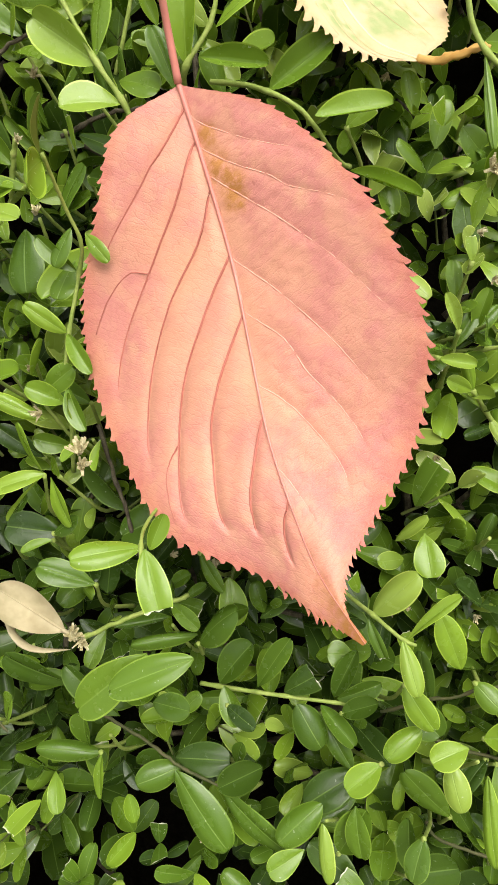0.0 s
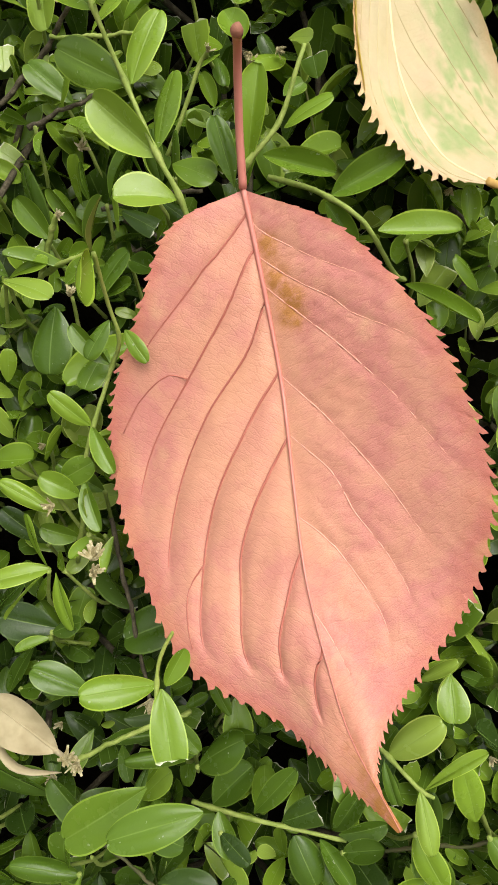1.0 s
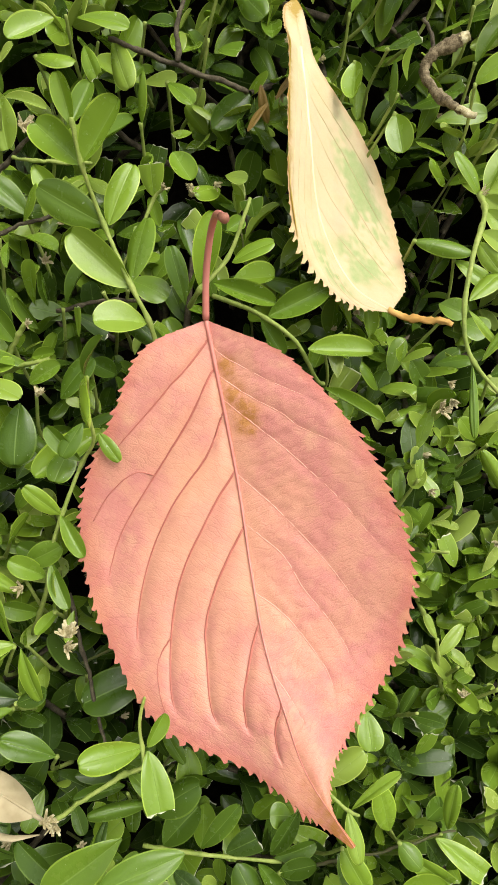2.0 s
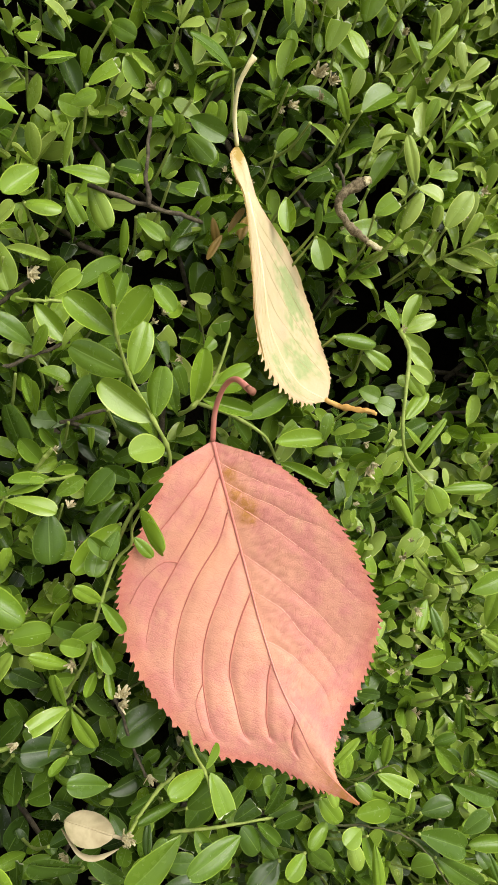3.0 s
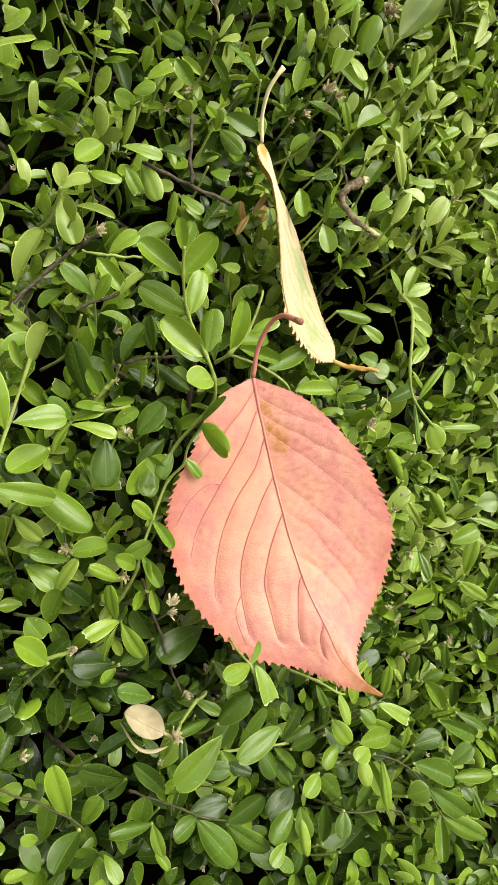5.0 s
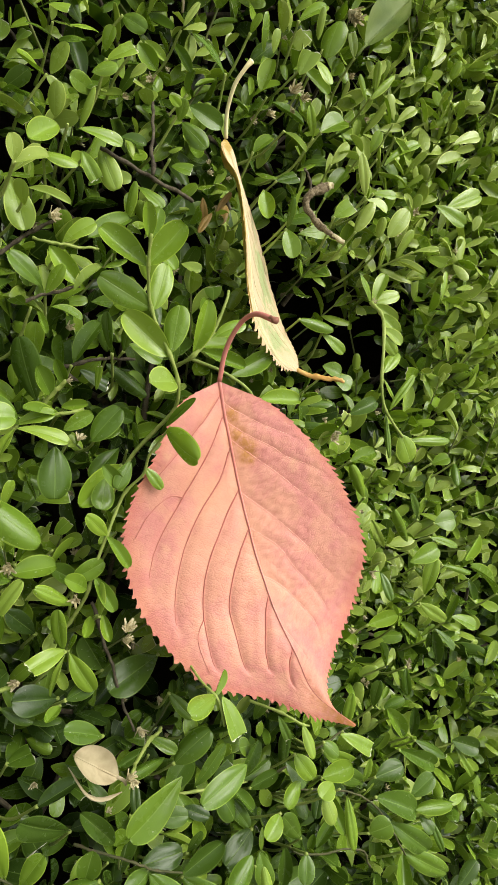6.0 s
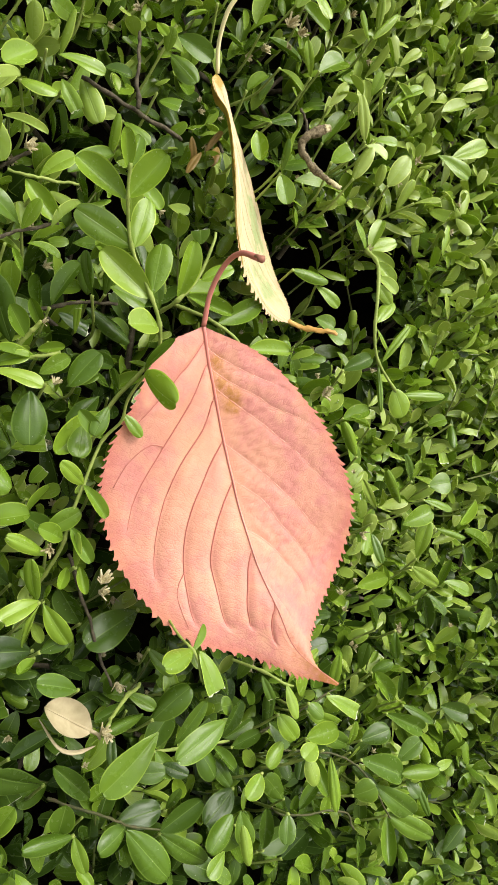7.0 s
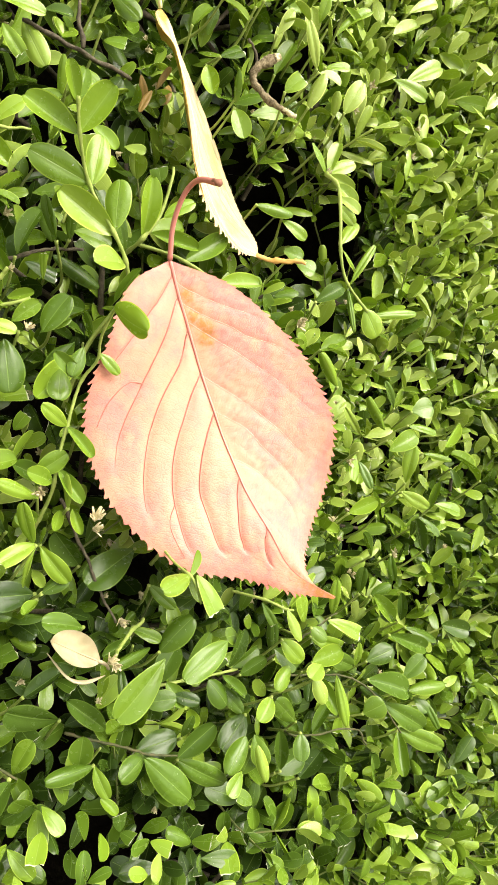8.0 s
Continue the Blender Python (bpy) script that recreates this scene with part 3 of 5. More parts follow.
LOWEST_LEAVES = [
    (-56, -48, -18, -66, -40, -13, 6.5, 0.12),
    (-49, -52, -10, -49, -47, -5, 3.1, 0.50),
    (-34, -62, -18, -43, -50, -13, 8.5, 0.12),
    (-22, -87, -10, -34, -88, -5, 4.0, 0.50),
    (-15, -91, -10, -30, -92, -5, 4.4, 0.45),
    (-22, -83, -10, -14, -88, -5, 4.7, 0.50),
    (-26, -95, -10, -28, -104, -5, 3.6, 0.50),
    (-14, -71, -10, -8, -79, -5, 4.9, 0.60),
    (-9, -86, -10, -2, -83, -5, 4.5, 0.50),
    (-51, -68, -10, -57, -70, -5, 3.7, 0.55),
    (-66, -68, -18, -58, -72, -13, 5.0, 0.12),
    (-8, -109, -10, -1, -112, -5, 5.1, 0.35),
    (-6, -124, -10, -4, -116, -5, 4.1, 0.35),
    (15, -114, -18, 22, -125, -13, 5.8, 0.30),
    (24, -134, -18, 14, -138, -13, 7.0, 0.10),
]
FAR_LEAVES = [
    (40, 180, -10, 50, 189, -5, 8.1, 0.50),
    (42, 162, -10, 51, 152, -5, 8.4, 0.35),
    (108, 185, -10, 101, 198, -5, 4.9, 0.65),
    (79, 161, -10, 70, 167, -5, 4.4, 0.45),
    (81, 163, -10, 90, 175, -5, 4.4, 0.50),
    (84, 167, -10, 81, 177, -5, 3.9, 0.45),
    (94, 156, -10, 86, 163, -5, 3.4, 0.50),
    (98, 158, -10, 105, 165, -5, 5.8, 0.75),
    (90, 137, -10, 107, 151, -5, 6.7, 0.50),
    (76, 138, -10, 64, 139, -5, 4.5, 0.55),
    (74, 134, -10, 58, 130, -5, 5.0, 0.55),
    (81, 139, -10, 82, 147, -5, 5.2, 0.55),
    (140, 162, -10, 154, 169, -5, 7.4, 0.60),
    (127, 148, -10, 138, 153, -5, 8.4, 0.50),
]
FAR_LEAVES_B = [
    (97, 151, -10, 101, 141, -5, 4.0, 0.50),
    (83, 122, -10, 92, 122, -5, 5.2, 0.50),
    (86, 103, -10, 84, 110, -5, 4.6, 0.50),
    (62, 117, -18, 69, 130, -13, 7.5, 0.25),
    (133, 128, -10, 154, 139, -5, 9.5, 0.50),
    (125, 128, -10, 141, 121, -5, 8.4, 0.50),
    (118, 165, -10, 109, 171, -5, 4.2, 0.45),
    (138, 193, -10, 138, 200, -5, 4.9, 0.40),
    (148, 223, -10, 143, 227, -5, 5.2, 0.45),
    (16, 165, -10, 17, 170, -5, 4.5, 0.50),
    (24, 125, -18, 29, 131, -13, 6.9, 0.25),
    (33, 133, -10, 40, 126, -5, 3.7, 0.40),
    (35, 96, -10, 33, 105, -5, 4.6, 0.40),
    (39, 104, -10, 38, 111, -5, 4.6, 0.45),
    (36, 117, -18, 47, 121, -13, 7.0, 0.15),
]
EAST_LEAVES = [
    (122, 7, -10, 128, 10, -5, 7.9, 0.50),
    (139, 8, -10, 135, -2, -5, 4.9, 0.55),
    (112, -18, -10, 102, -7, -5, 5.2, 0.35),
    (121, -26, -10, 134, -30, -5, 5.3, 0.50),
    (130, -39, -10, 144, -43, -5, 4.0, 0.55),
    (110, -39, -10, 118, -45, -5, 3.8, 0.55),
    (114, -55, -10, 125, -63, -5, 6.7, 0.50),
    (136, -63, -10, 148, -68, -5, 7.9, 0.50),
    (124, -67, -10, 132, -76, -5, 5.2, 0.45),
    (118, -75, -10, 117, -65, -5, 3.6, 0.55),
    (132, -65, -10, 134, -53, -5, 4.2, 0.60),
    (100, -82, -18, 91, -70, -13, 5.5, 0.20),
    (126, -83, -10, 116, -67, -5, 6.2, 0.35),
    (70, 7, -10, 79, 11, -5, 7.5, 0.50),
]
EAST_LEAVES_B = [
    (85, 4, -10, 69, 7, -5, 4.2, 0.55),
    (78, -8, -10, 66, 4, -5, 5.3, 0.50),
    (159, -27, -10, 140, -37, -5, 5.2, 0.50),
    (161, -49, -18, 158, -58, -13, 5.7, 0.30),
    (173, -56, -10, 149, -40, -5, 8.6, 0.50),
    (157, -5, -10, 152, -13, -5, 4.6, 0.50),
    (69, 26, -10, 80, 32, -5, 7.2, 0.40),
    (96, -63, -10, 91, -53, -5, 3.7, 0.50),
    (78, -123, -10, 62, -114, -5, 7.8, 0.45),
    (78, -123, -10, 76, -112, -5, 4.6, 0.50),
    (80, -132, -10, 92, -144, -5, 5.0, 0.40),
    (113, -146, -10, 116, -152, -5, 5.9, 0.40),
    (120, -149, -10, 123, -162, -5, 3.8, 0.50),
    (47, -121, -18, 50, -130, -13, 6.1, 0.30),
]
EAST_LEAVES_C = [
    (20, -110, -10, 28, -105, -5, 5.7, 0.35),
    (42, -112, -18, 39, -96, -13, 5.6, 0.20),
    (54, -120, -10, 47, -126, -5, 5.3, 0.40),
    (104, -111, -10, 89, -96, -5, 7.4, 0.35),
    (108, -111, -10, 104, -98, -5, 4.9, 0.50),
    (120, -118, -18, 135, -126, -13, 7.7, 0.15),
    (104, -81, -10, 99, -90, -5, 4.9, 0.45),
    (136, -119, -10, 149, -124, -5, 9.5, 0.35),
    (138, -122, -10, 144, -135, -5, 3.6, 0.55),
    (90, -96, -10, 97, -92, -5, 5.3, 0.45),
]
SOUTH_LEAVES = [
    (34, -99, -2, 40, -108, 1, 7.5, 0.85),
    (38, -110, -4, 30, -116, -1, 6.6, 0.70),
    (47, -110, 4, 39, -112, 7, 7.4, 0.90),
    (43, -114, 4, 45, -123, 7, 6.5, 0.90),
    (50, -114, 8, 51, -132, 11, 4.8, 0.95),
    (50, -99, -4, 55, -104, -1, 6.2, 0.80),
    (29, -119, -4, 21, -124, -1, 7.4, 0.75),
    (15, -128, -2, 5, -136, 1, 8.0, 0.75),
    (23, -132, -8, 24, -143, -5, 7.7, 0.45),
    (11, -138, 0, 3, -142, 3, 6.5, 0.80),
    (15, -129, 4, 16, -141, 7, 4.5, 0.95),
    (38, -134, 0, 35, -142, 3, 6.9, 0.80),
]
HANGING_SHOOT = [
    (45, 23, 32, 53, 35, 36, 3.0, 0.80),
    (52, 15, 31, 57, 6, 31, 8.6, 0.75),
    (56, 13, 31, 72, 14, 36, 4.8, 0.80),
    (43, 22, 32, 44, 7, 33, 2.2, 0.70),
    (41, 35, 33, 49, 43, 32, 5.2, 0.75),
    (41, 33, 33, 51, 26, 30, 3.2, 0.70),
]
HANGING_TOP = [
    (47, 61, 24, 51, 55, 30, 5.0, 0.75),
    (46, 57, 27, 51, 50, 31, 5.6, 0.70),
    (44, 51, 30, 49, 46, 34, 5.4, 0.78),
    (43, 48, 31, 47, 42, 33, 4.6, 0.72),
    (47, 62, 22, 40, 70, 24, 4.6, 0.75),
    (47, 62, 22, 57, 66, 26, 6.0, 0.80),
    (48, 62, 22, 52, 73, 24, 5.2, 0.74),
]
NEAR_SHOOT = [
    (-86, 28, 20, -83, 38, 24, 8.1, 0.95),
    (-90, 12, 18, -76, 14, 18, 8.5, 0.95),
    (-92, 10, 19, -99, 27, 24, 8.9, 0.90),
    (-96, -5, 18, -78, -9, 16, 7.0, 0.92),
    (-97, -6, 20, -105, 11, 24, 8.7, 0.85),
    (-105, -22, 24, -107, -7, 28, 6.4, 0.90),
    (-108, -5, 24, -115, 5, 28, 8.6, 0.85),
    (-88, 26, 20, -91, 33, 22, 3.4, 0.90),
    (-94, 4, 10, -79, -10, 8, 8.5, 0.45),
]

# the stems that carry them, and bare twigs
STEMS = {
    "MAIN": [(-37, -12, -14), (-31.5, 5, -7), (-26, 14, -1), (-22.5, 21, 5), (-24.5, 28, 9.5), (-29, 35, 12.5), (-36, 48, 13), (-41, 58, 20), (-43, 65, 25)],
    "SIDE": [(-9, 40, -10), (-4, 38, -7), (3, 35, -4), (12, 29, -2), (20, 21, -10), (23, 20, -13)],
    "UPRIGHT": [(-15, 36, -8), (-13, 39, 0), (-7, 47, 2), (-4, 57, 5), (-3, 61, 5)],
    "SMALL": [(-33, 45, -14), (-29, 54, -10), (-26, 62, -7), (-24, 64, -5)],
    "EDGE": [(-49, -52, -20), (-45, -38, -9), (-44, -28, -4), (-42, -19, -1), (-38, -6, 2), (-35, 0, 8), (-36, 6, 14), (-36, 13, 25)],
}
STEMS.update({
    "HANGING": [(47, 62, 22), (45, 55, 29), (41, 44, 33), (40, 32, 33), (43, 23, 32), (53, 14, 31)],
    "NEAR": [(-107, -40, 16), (-105, -24, 24), (-97, -6, 20), (-91, 12, 18), (-86, 29, 20)],
    "LOW": [(20, -80, -12), (27, -83, -2), (33, -87, 2), (36, -88, 3)],
    "SPRAY": [(-16, -107, -18), (-2, -107, -14), (7, -108, -14), (21, -109, -13)],
    "FRONT": [(-17, -48, -6), (-18, -54, 4), (-20, -59, 17), (-19, -63, 25), (-18, -70, 27)],
})


ALL_HERO = (MAIN_SHOOT + SIDE_SHOOT + UPRIGHT_SHOOT + SMALL_SHOOT + LOW_SHOOT + LOWER_SPRAY + NEAR_SPRAY + EDGE_SHOOT + TOP_LEAVES + TOP_LEAVES_B
            + SIDE_LEAVES + SIDE_LEAVES_B + LEFT_LEAVES + LOW_LEFT_LEAVES + LOW_LEFT_LEAVES_B + UPPER_LEAVES + RIGHT_LEAVES + RIGHT_LEAVES_B
            + LOW_RIGHT_LEAVES + LOW_RIGHT_LEAVES_B + HANGING_SHOOT + HANGING_TOP + NEAR_SHOOT
            + HIGH_LEAVES + HIGH_LEAVES_B + MID_LEAVES + LOWEST_LEAVES + FAR_LEAVES + FAR_LEAVES_B + EAST_LEAVES + EAST_LEAVES_B + EAST_LEAVES_C + SOUTH_LEAVES)
CENTRES = np.array([[(r[0] + r[3]) / 2, (r[1] + r[4]) / 2, min(r[2], r[5]), math.hypot(r[0] - r[3], r[1] - r[4]) / 2] for r in ALL_HERO if r[2] < 15])


def under(u, v):
    """The reach that the standing-out leaves leave for the growth beneath them."""
    d = np.maximum(0, np.hypot(CENTRES[:, 0] - u, CENTRES[:, 1] - v) - CENTRES[:, 3])
    return float((CENTRES[:, 2] - 6 + d * 0.9).min())


# ---- random growth ----
rng = random.Random(7)


def surface(u, v):
    """How far the leaf tips reach out at a place on the face."""
    p = Vector((u * 0.028, v * 0.028, 1.7))
    n = 9.0 * noise.noise(p) + 6.0 * noise.noise(p * 2.3) - 4.0
    for hu, hv, size, deep in HOLLOWS:
        n -= deep * math.exp(-((u - hu) ** 2 + (v - hv) ** 2) / size ** 2)
    return n


HOLLOWS = [(88, 56, 24, 52), (106, 72, 18, 36), (62, 62, 24, 60), (48, 82, 13, 36), (52, 46, 10, 24), (-38, 78, 12, 26), (-60, 2, 11, 22), (-60, -75, 13, 24), (48, 100, 9, 16), (74, 19, 12, 16), (73, -80, 11, 18), (28, 82, 14, 14), (-30, 131, 14, 12), (-56, 87, 10, 12), (-72, -98, 10, 14), (-34, 118, 12, 30),
           (-51, 89, 11, 28), (-25, 92, 12, 30), (-5, 163, 14, 26), (-62, -36, 9, 20), (-37, -40, 10, 22), (27, 123, 10, 22), (-67, 112, 9, 20), (78, 84, 10, 20)]


def room(u, v):
    """The reach that the fallen leaves leave for the growth behind them."""
    top = under(u, v)
    if -42 < u < 40 and -80 < v < 34:
        top = min(top, 5 + 0.36 * u + 0.8 * max(0, -56 - v))
    if 112 < v < 168 and -14 < u < 22:
        top = min(top, -20)
    mid = 8 + 0.0045 * max(0, 122 - v) ** 2
    if 36 < v < 124 and mid - 10 < u < mid + 30:
        top = min(top, -17 - 0.75 * (u - mid))
    return top


def grow(u, v, reach, tilt, pairs, size, out):
    """One shoot: its stem and its pairs of leaves, in the hedge's frame."""
    d = Vector((rng.gauss(0, tilt), 0.45 + rng.gauss(0, tilt), 0.85)).normalized()
    tip = Vector((u, v, reach))
    side = d.orthogonal().normalized()
    side.rotate(Matrix.Rotation(rng.uniform(0, 6.28), 3, d))
    length = size * (0.45 * pairs + 0.9)
    bend = Vector((rng.gauss(0, 0.12), rng.gauss(0, 0.12), 0))
    base = tip - d * length
    # top and right are lightened in colour for brighter light; the bottom is darker
    zone_tone = rng.uniform(0.34, 0.88) - (0.2 if v < -60 else 0.0) + (0.2 if u > 75 else 0.0) + (0.08 if v > 90 else 0.0)
    leaves = []
    for k in range(pairs):
        f = k / max(1, pairs - 0.5)
        node = tip - d * (f * length * 0.8) + bend * (f * f * length)
        # lower pairs darken for age and, further, for the shade down the stem
        young = max(0.0, zone_tone + 0.2 - 0.75 * f + rng.gauss(0, 0.06))
        for sgn in (1, -1):
            if k and rng.random() < 0.1:
                continue
            open_ = radians(rng.uniform(30, 48) + 26 * f if k else rng.uniform(14, 34))
            x = d * math.cos(open_) + side * sgn * math.sin(open_) + Vector((rng.gauss(0, .12), rng.gauss(0, .12), rng.gauss(0, .12)))
            long = size * (rng.uniform(0.85, 1.2) if k else rng.uniform(0.6, 1.0))
            face = d + Vector((rng.gauss(0, 0.3), 0.25 + rng.gauss(0, 0.3), 0.2)) - side * sgn * 0.45
            leaves.append((node, node + x.normalized() * long, face, long * (rng.uniform(0.37, 0.50) if u > 45 else rng.uniform(0.42, 0.55)), young))
        side.rotate(Matrix.Rotation(radians(90 + rng.gauss(0, 12)), 3, d))
    out.append(([base + bend * length, tip - d * (length * 0.5) + bend * (0.3 * length), tip], leaves))


def clear(leaf):
    b, t = leaf[0], leaf[1]
    return t.z < room(t.x, t.y) and b.z < room(b.x, b.y) and (b + t).z / 2 < room((b.x + t.x) / 2, (b.y + t.y) / 2)


shoots = []
step = 11.8
for i in range(-21, 30):
    for j in range(-26, 28):
        u, v = (i + rng.uniform(0, 1) + 0.5 * (j % 2)) * step, (j + rng.uniform(0, 1)) * step
        if surface(u, v) < -30 and rng.random() < 0.6:
            continue
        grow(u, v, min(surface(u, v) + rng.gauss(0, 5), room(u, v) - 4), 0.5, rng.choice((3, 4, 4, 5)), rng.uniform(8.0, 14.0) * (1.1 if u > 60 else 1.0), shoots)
deep = []
for i in range(-13, 19):
    for j in range(-15, 17):
        u, v = (i + rng.uniform(0, 1)) * 20, (j + rng.uniform(0, 1)) * 20
        grow(u, v, min(surface(u, v), 0) * 0.9 - 30 + rng.gauss(0, 6), 0.8, 3, rng.uniform(13, 18), deep)
# inner leaves keep 28% of their tone, putting the hedge's inner shade into colour
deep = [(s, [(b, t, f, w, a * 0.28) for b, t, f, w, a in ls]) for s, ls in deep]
# a closer layer added under the tips on the right to lighten the dark gaps
under_growth = []
for i in range(3, 20):
    for j in range(-13, 17):
        u, v = (i + rng.uniform(0, 1)) * 15, (j + rng.uniform(0, 1)) * 15
        if surface(u, v) > -9 and (v < 25 or u > 105):
            grow(u, v, min(surface(u, v) - 13 + rng.gauss(0, 4), room(u, v) - 8), 0.7, 3, rng.uniform(11, 16), under_growth)


def joined(name, leaves, kinds, mat, label):
    """All these leaves as one mesh."""
    V, F, B, D, A, k = [], [], [], [], [], 0
    pick = random.Random(3)
    for b, t, f, w, a in leaves:
        verts, faces, blade, dry = pick.choice(kinds)
        m = np.array(leaf_frame(b, t, f, w))
        V.append(verts @ m[:3, :3].T + m[:3, 3])
        F.append(faces + k)
        B.append(blade)
        D.append(dry)
        A.append(np.full(len(verts), a))
        k += len(verts)
    H = np.array(HEDGE)
    V = np.concatenate(V) * MM @ H[:3, :3].T + H[:3, 3] - np.array(hedge.location)
    me = mesh_from(name, V, np.concatenate(F), np.concatenate(B), np.concatenate(D), np.concatenate(A), mat)
    return tagged(part(name, me, mat, hedge, label), kind="stuff")


def stems_mesh(name, stems, r0, r1, mat, label):
    """Many thin stems, five-sided, as one mesh."""
    V, F, k = [], [], 0
    ang = np.arange(5) * 2 * np.pi / 5
    for pts in stems:
        ring = []
        for i, p in enumerate(pts):
            d = (pts[min(i + 1, len(pts) - 1)] - pts[max(i - 1, 0)]).normalized()
            a = np.array(d.orthogonal().normalized())
            b = np.cross(np.array(d), a)
            r = r0 + (r1 - r0) * i / (len(pts) - 1)
            ring.append(np.array(p) + r * (np.cos(ang)[:, None] * a + np.sin(ang)[:, None] * b))
        V.append(np.concatenate(ring))
        for i in range(len(pts) - 1):
            for j in range(5):
                F.append((k + i * 5 + j, k + i * 5 + (j + 1) % 5, k + i * 5 + 5 + (j + 1) % 5, k + i * 5 + 5 + j))
        k += 5 * len(pts)
    H = np.array(HEDGE)
    V = np.concatenate(V) * MM @ H[:3, :3].T + H[:3, 3] - np.array(hedge.location)
    F = np.array(F)
    z = np.zeros(len(V))
    me = mesh_from(name, V, F, np.zeros((len(V), 3)), z, z, mat)
    return tagged(part(name, me, mat, hedge, label), kind="stuff")


near = sorted((q for q in shoots if -55 < q[0][2].x < 110 and -110 < q[0][2].y < 120), key=lambda q: -q[0][2].z)[:26]
rest = [q for q in shoots if q not in near]
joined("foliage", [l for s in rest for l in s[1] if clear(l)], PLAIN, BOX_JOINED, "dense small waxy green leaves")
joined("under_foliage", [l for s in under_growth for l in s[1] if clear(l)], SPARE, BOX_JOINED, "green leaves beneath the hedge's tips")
joined("shaded_old_foliage", [l for s in deep for l in s[1] if clear(l)], SPARE, BOX_JOINED, "old leaves darkened in colour for the shade inside the hedge")
stems_mesh("young_growth", [s[0] for s in rest if len(s[1]) > 3 and all(map(clear, s[1][:3]))], 0.48, 0.28, LIVE_STEM, "thin green young stems")
stems_mesh("inner_wood", [[p for p in s[0]] for s in deep], 1.3, 0.8, BARK, "thin brown inner twigs")

# the rest of the hedge, farther along, above and below
far_leaves = []
for k in range(26000):
    u, v = rng.uniform(-1250, 1250), rng.uniform(-830, 330)
    if -260 < u < 355 and -310 < v < 330:
        continue
    b = Vector((u, v, rng.uniform(-40, 0)))
    x = Vector((rng.gauss(0, 1), rng.gauss(0.4, 1), rng.gauss(0.5, 0.7))).normalized()
    far_leaves.append((b, b + x * rng.uniform(17, 24), Vector((rng.gauss(0, .4), 0.6, 0.8)), rng.uniform(9, 13), rng.uniform(0.1, 0.7)))
for k in range(24000):
    u, w = rng.uniform(-1250, 1250), rng.uniform(0, 520)
    b = Vector((u, 330 + w * math.sin(LEAN_BACK) + rng.uniform(-10, 22), -w * math.cos(LEAN_BACK)))
    x = Vector((rng.gauss(0, 1), rng.gauss(0.6, 0.7), rng.gauss(0.2, 1))).normalized()
    far_leaves.append((b, b + x * rng.uniform(17, 24), Vector((rng.gauss(0, .4), 0.95, 0.3 + rng.gauss(0, .3))), rng.uniform(9, 13), rng.uniform(0.1, 0.7)))
# its back and its two ends
for k in range(12000):
    b = HEDGE.inverted() @ Vector((rng.uniform(-1.25, 1.25), 0.78 + rng.uniform(-0.01, 0.02), rng.uniform(0.0, 1.07))) / MM
    x = Vector((rng.gauss(0, 1), rng.gauss(0.4, 0.8), rng.gauss(-0.4, 0.7))).normalized()
    far_leaves.append((b, b + x * rng.uniform(22, 30), Vector((rng.gauss(0, .4), 0.5, -0.9)), rng.uniform(12, 16), rng.uniform(0.1, 0.6)))
for k in range(9000):
    v, side = rng.uniform(-830, 330), rng.choice((-1, 1))
    deep_ = (0.78 - (HEDGE @ Vector((0, v * MM, 0))).y) / math.cos(LEAN_BACK) / MM
    b = Vector((side * (1250 + rng.uniform(-12, 12)), v, -rng.uniform(0, max(20, deep_))))
    x = Vector((side * rng.gauss(0.5, 0.6), rng.gauss(0.4, 0.8), rng.gauss(0, 0.8))).normalized()
    far_leaves.append((b, b + x * rng.uniform(22, 30), Vector((side, 0.5, rng.gauss(0, .4))), rng.uniform(12, 16), rng.uniform(0.1, 0.6)))
joined("outer_foliage", far_leaves, COARSE, BOX_JOINED, "small green leaves along the hedge")


# ---- shoots built one by one ----
def single_mesh(k, leaf_tone):
    v, f, b, d = FINE[k]
    return mesh_from("leaf", v, f, b, d, np.full(len(v), leaf_tone), BOX_SINGLE)


LEAF_TONES = (0.1, 0.22, 0.34, 0.46, 0.58, 0.7, 0.82, 0.94)
LEAF_MESHES = [[single_mesh(k, a) for a in LEAF_TONES] for k in range(len(FINE))]


def add_leaf(base, tip, face, width, leaf_tone, parent, shape):
    """One boxwood leaf as a part, its places in the hedge's frame."""
    a = min(range(len(LEAF_TONES)), key=lambda i: abs(LEAF_TONES[i] - leaf_tone))
    ob = part("leaf", LEAF_MESHES[shape][a], None, parent)
    m = leaf_frame(Vector(base), Vector(tip), Vector(face), width)
    m = HEDGE @ Matrix.Scale(MM, 4) @ m
    ob.matrix_parent_inverse = Matrix.Identity(4)
    ob.matrix_basis = Matrix.Translation(-hedge.location) @ m
    return ob


def in_hedge(bm):
    bmesh.ops.translate(bm, verts=bm.verts, vec=-hedge.location)
    return bm


